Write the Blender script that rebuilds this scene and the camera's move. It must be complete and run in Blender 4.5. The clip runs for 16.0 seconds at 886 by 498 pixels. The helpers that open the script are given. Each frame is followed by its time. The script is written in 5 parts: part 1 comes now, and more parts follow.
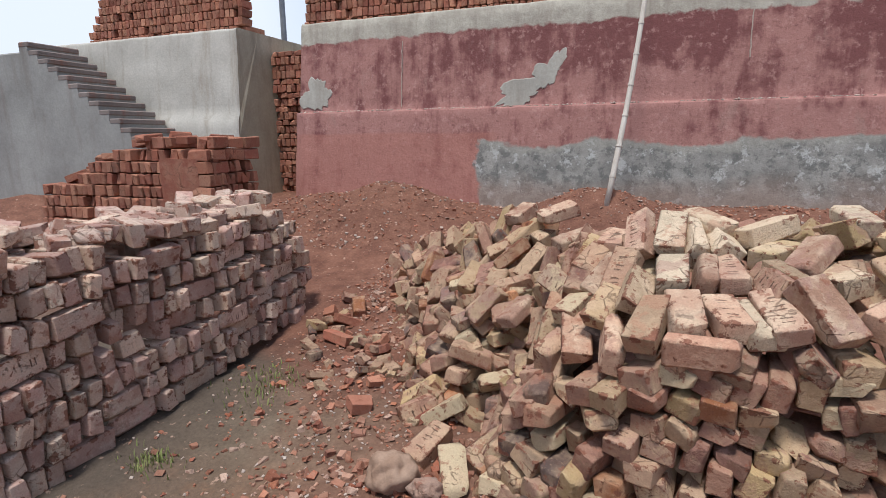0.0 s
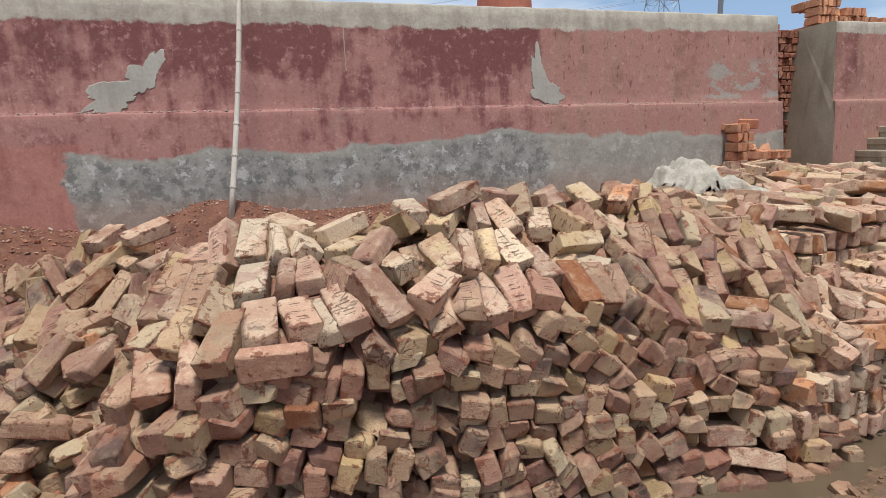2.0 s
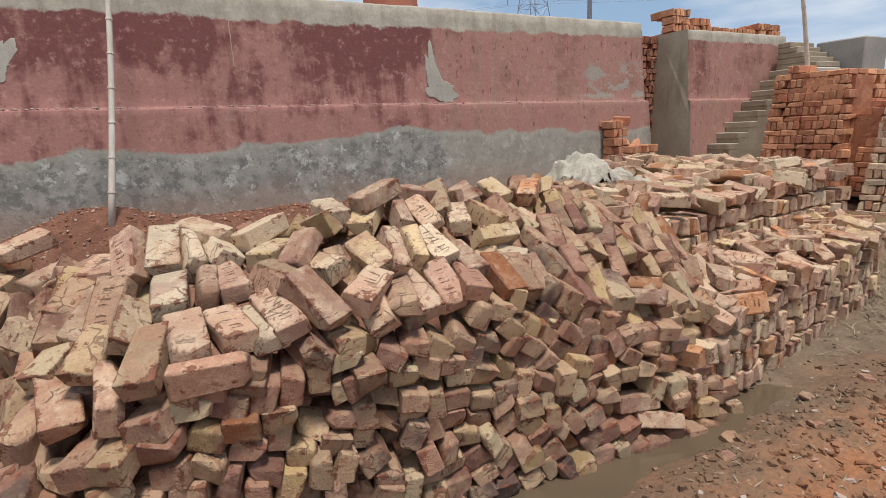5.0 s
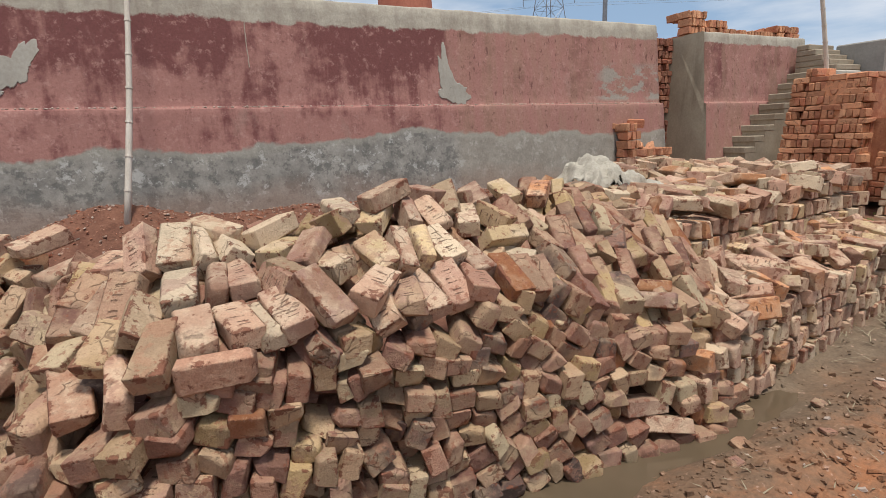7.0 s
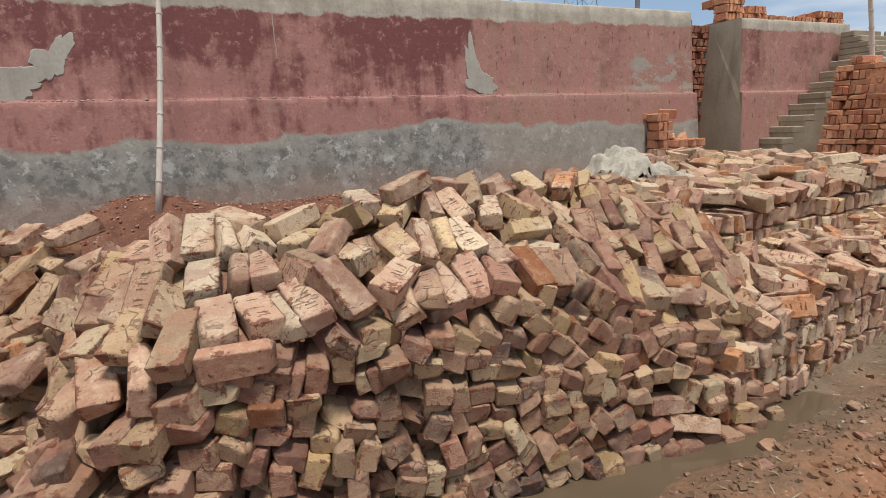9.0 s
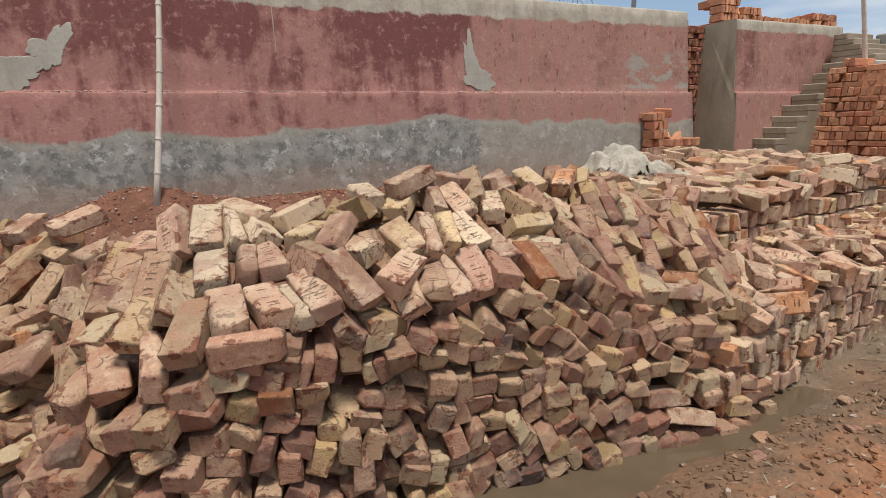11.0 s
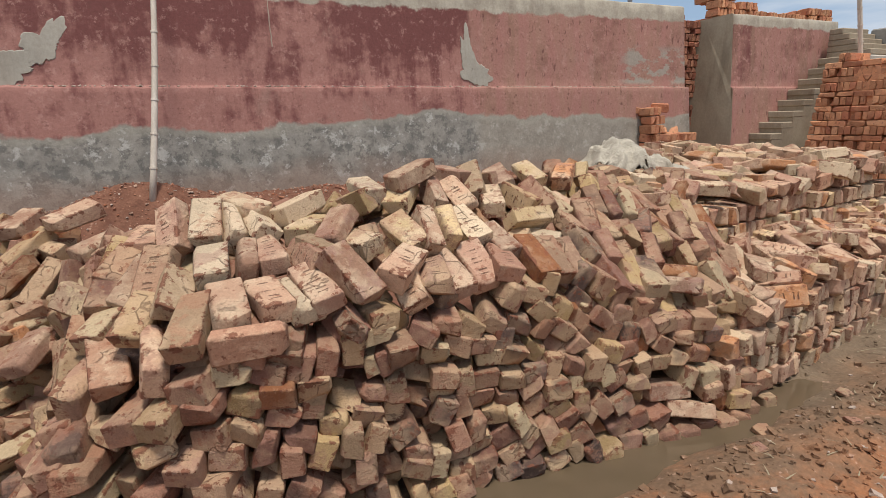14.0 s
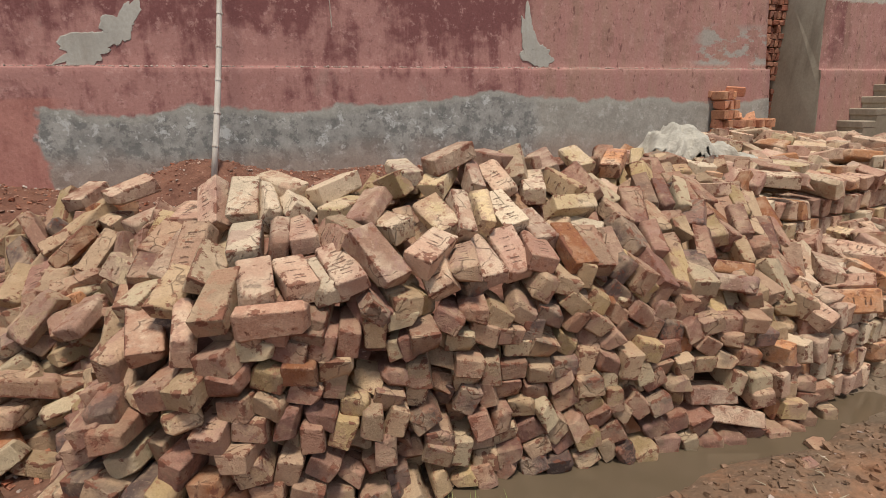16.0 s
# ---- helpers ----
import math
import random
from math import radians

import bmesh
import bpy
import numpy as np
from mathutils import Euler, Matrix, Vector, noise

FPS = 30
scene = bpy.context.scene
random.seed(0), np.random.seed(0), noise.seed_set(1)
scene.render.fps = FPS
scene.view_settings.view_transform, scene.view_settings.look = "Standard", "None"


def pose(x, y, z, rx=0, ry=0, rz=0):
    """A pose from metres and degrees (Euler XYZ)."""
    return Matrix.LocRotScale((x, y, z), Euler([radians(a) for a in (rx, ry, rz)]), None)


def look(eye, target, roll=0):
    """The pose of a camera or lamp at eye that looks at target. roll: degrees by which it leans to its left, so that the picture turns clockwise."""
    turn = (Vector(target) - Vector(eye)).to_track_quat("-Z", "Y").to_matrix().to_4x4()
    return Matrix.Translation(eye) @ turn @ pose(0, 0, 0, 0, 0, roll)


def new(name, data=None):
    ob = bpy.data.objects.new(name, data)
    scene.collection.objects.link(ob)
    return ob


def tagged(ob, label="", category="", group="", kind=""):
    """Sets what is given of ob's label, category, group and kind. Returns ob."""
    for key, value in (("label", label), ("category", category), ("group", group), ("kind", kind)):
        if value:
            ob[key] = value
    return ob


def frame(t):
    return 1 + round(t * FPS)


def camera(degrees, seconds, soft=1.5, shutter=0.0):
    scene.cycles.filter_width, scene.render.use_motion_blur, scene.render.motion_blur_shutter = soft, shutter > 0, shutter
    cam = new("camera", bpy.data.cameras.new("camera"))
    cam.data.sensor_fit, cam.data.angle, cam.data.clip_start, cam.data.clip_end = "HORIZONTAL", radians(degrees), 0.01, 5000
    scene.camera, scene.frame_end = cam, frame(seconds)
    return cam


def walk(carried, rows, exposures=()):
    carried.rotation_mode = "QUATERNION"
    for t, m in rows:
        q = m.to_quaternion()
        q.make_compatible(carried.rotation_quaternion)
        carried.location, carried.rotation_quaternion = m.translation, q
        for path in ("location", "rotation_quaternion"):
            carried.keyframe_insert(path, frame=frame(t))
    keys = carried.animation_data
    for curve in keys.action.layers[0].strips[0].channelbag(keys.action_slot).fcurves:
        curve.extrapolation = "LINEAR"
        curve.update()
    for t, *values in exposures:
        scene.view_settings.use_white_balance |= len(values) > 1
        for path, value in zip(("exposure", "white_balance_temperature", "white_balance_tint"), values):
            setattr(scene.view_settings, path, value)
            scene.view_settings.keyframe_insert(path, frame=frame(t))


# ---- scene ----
cam = camera(79.60, 16.0, soft=0.7)
PATH = [
    (0, (0.180, 0.734, 1.375), (-0.502, 2.570, 0.966), -0.64),
    (0.5, (0.229, 0.777, 1.370), (-0.230, 2.679, 0.956), -1.39),
    (1, (0.326, 0.818, 1.372), (0.088, 2.760, 0.956), -1.75),
    (1.5, (0.440, 0.856, 1.355), (0.580, 2.808, 0.943), -0.63),
    (2, (0.490, 0.869, 1.353), (0.998, 2.762, 0.952), -1.96),
    (2.5, (0.449, 0.880, 1.370), (1.260, 2.664, 0.973), -1.78),
    (3, (0.423, 0.904, 1.358), (1.491, 2.544, 0.947), -1.29),
    (3.5, (0.385, 0.898, 1.356), (1.462, 2.531, 0.937), -1.41),
    (4, (0.372, 0.898, 1.356), (1.369, 2.580, 0.935), -2.03),
    (4.5, (0.363, 0.887, 1.359), (1.292, 2.607, 0.939), -2.17),
    (5, (0.354, 0.896, 1.356), (1.236, 2.640, 0.933), -2.50),
    (7.5, (0.382, 0.880, 1.351), (1.202, 2.657, 0.934), -2.06),
    (8, (0.447, 0.886, 1.350), (1.230, 2.677, 0.926), -2.16),
    (8.5, (0.450, 0.888, 1.348), (1.209, 2.686, 0.914), -2.21),
    (9, (0.398, 0.891, 1.353), (1.143, 2.693, 0.909), -2.20),
    (11.5, (0.341, 0.876, 1.347), (1.114, 2.663, 0.889), -1.35),
    (12, (0.340, 0.881, 1.343), (1.117, 2.667, 0.885), -1.52),
    (12.5, (0.339, 0.888, 1.342), (1.123, 2.669, 0.881), -1.67),
    (13, (0.337, 0.888, 1.342), (1.122, 2.669, 0.879), -1.74),
    (13.5, (0.331, 0.889, 1.341), (1.117, 2.668, 0.874), -1.69),
    (14, (0.325, 0.891, 1.337), (1.107, 2.670, 0.866), -1.46),
    (14.5, (0.337, 0.896, 1.338), (1.099, 2.684, 0.863), -1.45),
    (15, (0.394, 0.905, 1.335), (1.120, 2.704, 0.849), -1.77),
    (15.5, (0.450, 0.904, 1.332), (1.094, 2.728, 0.824), -2.08),
    (16, (0.442, 0.890, 1.334), (1.005, 2.735, 0.806), -0.87),
]
walk(cam, [(t, look(eye, target, roll)) for t, eye, target, roll in PATH],
     [(0, -0.08, 5750, 10), (2, -0.12, 6020, 10), (5, -0.2, 6220, 10), (16, -0.22, 6480, 11)])

# ---- light ----
world = bpy.data.worlds.new("world")
scene.world = world
world.use_nodes = True
SUN_ELEV, SUN_AZ = 73.0, 180.0          # azimuth clockwise from +y


def world_nodes():
    nt = world.node_tree
    n, l = nt.nodes, nt.links
    sky = n.new("ShaderNodeTexSky")
    sky.sky_type = 'NISHITA'
    sky.sun_disc = False
    sky.sun_elevation = radians(SUN_ELEV)
    sky.sun_rotation = radians(SUN_AZ)
    sky.air_density, sky.dust_density = 1.0, 1.5
    tc = n.new("ShaderNodeTexCoord")
    mp = n.new("ShaderNodeMapping")
    mp.inputs["Scale"].default_value = (1.0, 1.0, 5.0)
    l.new(tc.outputs["Generated"], mp.inputs[0])
    no = n.new("ShaderNodeTexNoise")
    no.inputs["Scale"].default_value = 2.1
    no.inputs["Detail"].default_value = 7
    no.inputs["Roughness"].default_value = 0.55
    l.new(mp.outputs[0], no.inputs[0])
    rp = n.new("ShaderNodeMapRange")
    rp.inputs[1].default_value, rp.inputs[2].default_value = 0.40, 0.64
    rp.inputs[3].default_value, rp.inputs[4].default_value = 0.05, 0.97
    l.new(no.outputs[0], rp.inputs[0])
    mx = n.new("ShaderNodeMix")
    mx.data_type = 'RGBA'
    haze = n.new("ShaderNodeMix")
    haze.data_type = 'RGBA'
    sep = n.new("ShaderNodeSeparateXYZ")
    l.new(tc.outputs["Generated"], sep.inputs[0])
    low = n.new("ShaderNodeMapRange")           # haze and cloud gather towards the horizon
    low.inputs[1].default_value, low.inputs[2].default_value = 0.12, 0.75
    low.inputs[3].default_value, low.inputs[4].default_value = 0.65, 0.10
    l.new(sep.outputs[2], low.inputs[0])
    l.new(low.outputs[0], haze.inputs[0])
    veil = n.new("ShaderNodeMath")
    veil.operation = 'MULTIPLY'
    l.new(rp.outputs[0], veil.inputs[0])
    thin = n.new("ShaderNodeMapRange")
    thin.inputs[1].default_value, thin.inputs[2].default_value = 0.2, 0.8
    thin.inputs[3].default_value, thin.inputs[4].default_value = 1.0, 0.45
    l.new(sep.outputs[2], thin.inputs[0])
    l.new(thin.outputs[0], veil.inputs[1])
    west = n.new("ShaderNodeMapRange")          # a bank of white cloud to the west
    west.inputs[1].default_value, west.inputs[2].default_value = -0.25, -0.6
    west.inputs[3].default_value, west.inputs[4].default_value = 0.0, 0.95
    l.new(sep.outputs[0], west.inputs[0])
    bank = n.new("ShaderNodeMath")
    bank.operation = 'MAXIMUM'
    l.new(veil.outputs[0], bank.inputs[0])
    l.new(west.outputs[0], bank.inputs[1])
    l.new(bank.outputs[0], mx.inputs[0])
    l.new(sky.outputs[0], haze.inputs[6])
    haze.inputs[7].default_value = (5.6, 8.2, 11.6, 1)
    l.new(haze.outputs[2], mx.inputs[6])
    mx.inputs[7].default_value = (12.4, 12.5, 12.7, 1)
    l.new(mx.outputs[2], n["Background"].inputs[0])
    n["Background"].inputs[1].default_value = 0.080


world_nodes()
sun = new("sun", bpy.data.lights.new("sun", "SUN"))
sun.data.energy = 4.3
sun.data.angle = radians(10)
sun.data.color = (1.0, 0.915, 0.79)
_a, _e = radians(SUN_AZ), radians(SUN_ELEV)
sun.matrix_world = look((20 * math.sin(_a) * math.cos(_e), 20 * math.cos(_a) * math.cos(_e), 20 * math.sin(_e)), (0, 0, 0))
scene.view_settings.exposure = 0.0


# ---- materials ----
class Nodes:
    """A small helper that chains shader nodes."""

    def __init__(self, name):
        self.mat = bpy.data.materials.new(name)
        self.mat.use_nodes = True
        self.nt = self.mat.node_tree
        self.bsdf = self.nt.nodes["Principled BSDF"]
        self.tc = self.nt.nodes.new("ShaderNodeTexCoord")

    def put(self, sock, v):
        if isinstance(v, bpy.types.NodeSocket):
            self.nt.links.new(v, sock)
        elif isinstance(v, (tuple, list)) and len(v) == 3 and sock.type == 'RGBA':
            sock.default_value = (*v, 1)
        else:
            sock.default_value = v

    def noise(self, scale, detail=4, rough=0.55, stretch=None, w=None, vec=None, dist=0.0):
        v = vec or self.tc.outputs["Object"]
        if stretch:
            mp = self.nt.nodes.new("ShaderNodeMapping")
            mp.inputs["Scale"].default_value = stretch
            self.nt.links.new(v, mp.inputs[0])
            v = mp.outputs[0]
        no = self.nt.nodes.new("ShaderNodeTexNoise")
        if w is not None:
            no.noise_dimensions = '4D'
            self.put(no.inputs["W"], w)
        self.nt.links.new(v, no.inputs["Vector"])
        no.inputs["Scale"].default_value = scale
        no.inputs["Detail"].default_value = detail
        no.inputs["Roughness"].default_value = rough
        no.inputs["Distortion"].default_value = dist
        return no.outputs[0]

    def math(self, op, a, b=0.0, c=0.0):
        m = self.nt.nodes.new("ShaderNodeMath")
        m.operation = op
        for i, v in enumerate((a, b, c)):
            self.put(m.inputs[i], v)
        return m.outputs[0]

    def step(self, v, lo, hi, a=0.0, b=1.0):
        m = self.nt.nodes.new("ShaderNodeMapRange")
        for i, x in enumerate((v, lo, hi, a, b)):
            self.put(m.inputs[i], x)
        return m.outputs[0]

    def mix(self, f, a, b, mode='MIX'):
        m = self.nt.nodes.new("ShaderNodeMix")
        m.data_type = 'RGBA'
        m.blend_type = mode
        self.put(m.inputs[0], f)
        self.put(m.inputs[6], a)
        self.put(m.inputs[7], b)
        return m.outputs[2]

    def ramp(self, f, stops, mode='LINEAR'):
        r = self.nt.nodes.new("ShaderNodeValToRGB")
        r.color_ramp.interpolation = mode
        els = r.color_ramp.elements
        while len(els) < len(stops):
            els.new(0.5)
        for e, (p, c) in zip(els, stops):
            e.position, e.color = p, (*c, 1)
        self.put(r.inputs[0], f)
        return r.outputs[0]

    def xyz(self):
        s = self.nt.nodes.new("ShaderNodeSeparateXYZ")
        self.nt.links.new(self.tc.outputs["Object"], s.inputs[0])
        return s.outputs

    def done(self, color, rough=0.9, bump=None, strength=0.4, dist=0.01, metal=0.0):
        self.put(self.bsdf.inputs["Base Color"], color)
        self.put(self.bsdf.inputs["Roughness"], rough)
        self.put(self.bsdf.inputs["Metallic"], metal)
        self.bsdf.inputs["Specular IOR Level"].default_value = 0.25
        if bump is not None:
            b = self.nt.nodes.new("ShaderNodeBump")
            b.inputs["Strength"].default_value = strength
            b.inputs["Distance"].default_value = dist
            self.put(b.inputs["Height"], bump)
            self.nt.links.new(b.outputs[0], self.bsdf.inputs["Normal"])
        return self.mat


def brick_material(name, palette, face, amount, soot=0.0, stamp=False):
    """Fired clay: one tone a brick, a paler skin in patches, chips that show the red core."""
    m = Nodes(name)
    oi = m.nt.nodes.new("ShaderNodeObjectInfo")
    ge = m.nt.nodes.new("ShaderNodeNewGeometry")
    r = m.math('FRACT', m.math('ADD', oi.outputs["Random"], ge.outputs["Random Per Island"]))
    w = m.math('MULTIPLY', r, 53.0)
    n = len(palette)
    tone = m.ramp(r, [(i / n, c) for i, c in enumerate(palette)], 'CONSTANT')
    r2 = m.math('FRACT', m.math('MULTIPLY', r, 17.31))
    tone = m.mix(1.0, tone, m.ramp(r2, [(0, (0.68, 0.66, 0.65)), (1, (1.25, 1.22, 1.19))]), 'MULTIPLY')
    big = m.noise(7.0, 3, 0.6, w=w)
    col = m.mix(m.step(big, 0.46, 0.60, 0.0, amount), tone, face)
    mid = m.noise(24.0, 5, 0.65, w=w)
    col = m.mix(m.step(mid, 0.575, 0.62, 0.0, 0.6), col, (0.24, 0.085, 0.05))
    dust = m.noise(48.0, 5, 0.75, w=m.math('ADD', w, 4.0))
    col = m.mix(m.step(dust, 0.55, 0.68, 0.0, 0.4), col, face)
    col = m.mix(m.step(dust, 0.39, 0.32, 0.0, 0.5), col, (0.10, 0.055, 0.04))
    if soot:
        dk = m.noise(5.0, 3, 0.5, w=m.math('ADD', w, 9.0))
        col = m.mix(m.step(dk, 0.62, 0.72, 0.0, soot), col, (0.07, 0.055, 0.055))
    vo = m.nt.nodes.new("ShaderNodeTexVoronoi")
    vo.voronoi_dimensions, vo.feature = '4D', 'DISTANCE_TO_EDGE'
    vo.inputs["Scale"].default_value = 9.0
    m.put(vo.inputs["W"], w)
    bend = m.nt.nodes.new("ShaderNodeVectorMath")
    bend.operation = 'ADD'
    m.put(bend.inputs[0], m.tc.outputs["Object"])
    m.put(bend.inputs[1], m.math('ADD', m.math('MULTIPLY', big, 0.10), m.math('MULTIPLY', mid, 0.035)))
    m.put(vo.inputs["Vector"], bend.outputs[0])
    split = m.math('MULTIPLY', m.step(vo.outputs["Distance"], 0.006, 0.022, 1.0, 0.0), m.step(m.math('ADD', big, m.math('MULTIPLY', m.math('SUBTRACT', dust, 0.5), 0.5)), 0.55, 0.60))
    col = m.mix(m.math('MULTIPLY', split, 0.45), col, (0.09, 0.045, 0.03))
    # a mauve or rosy bloom with a crisp edge on many of the bricks
    bloom = m.math('MULTIPLY', m.step(m.noise(11.0, 5, 0.7, w=m.math('ADD', w, 21.0)), 0.50, 0.545), m.step(m.math('FRACT', m.math('MULTIPLY', r, 7.77)), 0.45, 0.46, 0.08, 0.45 if stamp else 0.2))
    col = m.mix(bloom, col, m.mix(m.math('FRACT', m.math('MULTIPLY', r, 31.3)), (0.33, 0.19, 0.165), (0.40, 0.20, 0.125)))
    if stamp:
        # arrises knocked off, the dark red core showing
        ex, ey, ez = (m.step(m.math('ABSOLUTE', v), h - 0.024, h - 0.002) for v, h in zip(m.xyz(), (0.114, 0.056, 0.037)))
        edge = m.math('MAXIMUM', m.math('MAXIMUM', m.math('MULTIPLY', ex, ey), m.math('MULTIPLY', ey, ez)), m.math('MULTIPLY', ex, ez))
        worn = m.step(m.math('ADD', m.noise(19.0, 5, 0.7, w=m.math('ADD', w, 33.0)), m.math('MULTIPLY', edge, 0.11)), 0.615, 0.64, 0.0, 0.85)
        col = m.mix(worn, col, m.mix(dust, (0.12, 0.05, 0.036), (0.32, 0.125, 0.075)))
    else:
        worn = 0.0
    fine = m.noise(160.0, 4, 0.7, w=w)
    col = m.mix(0.32, col, m.ramp(fine, [(0.3, (0.45, 0.42, 0.40)), (0.7, (1.35, 1.32, 1.3))]), 'MULTIPLY')
    h = m.math('ADD', m.math('MULTIPLY', m.math('ADD', mid, m.math('MULTIPLY', dust, 0.6)), 1.0), m.math('MULTIPLY', fine, 0.35))
    h = m.math('SUBTRACT', h, m.math('ADD', m.math('MULTIPLY', split, 0.6), m.math('MULTIPLY', worn, 0.35)))
    if stamp:
        # pressed maker's mark on the top bed of some bricks: three short groups of plain bars
        x, y, z = m.xyz()
        bars = m.step(m.math('PINGPONG', m.math('ADD', m.math('ADD', x, 1.0), m.math('MULTIPLY', mid, 0.02)), 0.0105), 0.0066, 0.0078)
        group = m.step(m.math('PINGPONG', m.math('ADD', x, 0.0), 0.027), 0.0175, 0.0185, 1.0, 0.0)
        inside = m.math('MULTIPLY', m.step(m.math('ABSOLUTE', x), 0.072, 0.073, 1.0, 0.0), m.step(m.math('ABSOLUTE', y), 0.017, 0.019, 1.0, 0.0))
        mark = m.math('MULTIPLY', m.math('MULTIPLY', bars, group), m.math('MULTIPLY', inside, m.step(z, 0.024, 0.026)))
        mark = m.math('MULTIPLY', mark, m.step(r2, 0.74, 0.75))
        mark = m.math('MULTIPLY', mark, m.step(mid, 0.42, 0.50))
        col = m.mix(m.math('MULTIPLY', mark, 0.75), col, (0.12, 0.07, 0.05))
        h = m.math('SUBTRACT', h, mark)
    return m.done(col, 0.93, h, 0.8, 0.016)


BUFF_TONES = [(0.429, 0.31, 0.186), (0.315, 0.181, 0.13), (0.413, 0.294, 0.193), (0.276, 0.152, 0.113), (0.445, 0.329, 0.173), (0.238, 0.128, 0.1), (0.368, 0.227, 0.152),
              (0.475, 0.392, 0.262), (0.306, 0.177, 0.13), (0.33, 0.143, 0.069), (0.399, 0.271, 0.186), (0.337, 0.218, 0.152), (0.429, 0.316, 0.207), (0.145, 0.102, 0.089)]
BUFF = brick_material("buff_brick", BUFF_TONES, (0.56, 0.41, 0.27), 0.5, 0.6, True)
BUFF_REST = brick_material("buff_brick_deep", BUFF_TONES, (0.56, 0.41, 0.27), 0.5, 0.6)
# Cream clay for the right rows; atop the pile it paints in overhead light.
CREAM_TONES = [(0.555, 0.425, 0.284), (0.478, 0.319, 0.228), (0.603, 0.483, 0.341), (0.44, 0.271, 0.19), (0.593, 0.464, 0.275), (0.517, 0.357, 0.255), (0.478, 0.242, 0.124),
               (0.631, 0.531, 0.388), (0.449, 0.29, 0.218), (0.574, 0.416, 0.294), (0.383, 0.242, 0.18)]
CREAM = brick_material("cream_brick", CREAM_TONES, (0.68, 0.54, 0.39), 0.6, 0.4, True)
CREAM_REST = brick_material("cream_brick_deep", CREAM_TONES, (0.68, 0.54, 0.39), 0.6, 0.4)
DUSTY_TONES = [(0.646, 0.477, 0.363), (0.535, 0.354, 0.297), (0.596, 0.435, 0.345), (0.484, 0.317, 0.267), (0.658, 0.509, 0.394), (0.559, 0.397, 0.321), (0.448, 0.286, 0.243)]
DUSTY = brick_material("weathered_brick", DUSTY_TONES, (0.60, 0.50, 0.41), 0.6, 0.15, True)
DUSTY_REST = brick_material("weathered_brick_deep", DUSTY_TONES, (0.60, 0.50, 0.41), 0.6, 0.15)
RED = brick_material("red_brick", [(0.58, 0.28, 0.16), (0.64, 0.33, 0.19), (0.53, 0.24, 0.14), (0.67, 0.37, 0.22), (0.60, 0.30, 0.17), (0.50, 0.21, 0.125)],
                     (0.72, 0.40, 0.23), 0.4)
OLDRED = brick_material("old_red_brick", [(0.33, 0.13, 0.085), (0.37, 0.16, 0.10), (0.29, 0.11, 0.075), (0.41, 0.20, 0.13), (0.34, 0.15, 0.10)],
                        (0.42, 0.24, 0.16), 0.4, 0.4)
PALE = brick_material("pale_brick", [(0.78, 0.63, 0.46), (0.70, 0.48, 0.34), (0.79, 0.67, 0.50), (0.68, 0.40, 0.27), (0.77, 0.63, 0.45), (0.62, 0.34, 0.22), (0.72, 0.53, 0.38), (0.78, 0.65, 0.50)],
                      (0.74, 0.60, 0.45), 0.5, 0.1)


def plain(name, c1, c2, scale, rough=0.9, strength=0.3, dist=0.004, metal=0.0, stretch=None):
    m = Nodes(name)
    a = m.noise(scale, 5, 0.6, stretch)
    b = m.noise(scale * 9, 3, 0.6, stretch)
    col = m.mix(m.step(a, 0.35, 0.68), c1, c2)
    col = m.mix(0.4, col, m.ramp(b, [(0.3, (0.72, 0.72, 0.72)), (0.7, (1.15, 1.15, 1.15))]), 'MULTIPLY')
    return m.done(col, rough, m.math('ADD', a, m.math('MULTIPLY', b, 0.4)), strength, dist, metal)


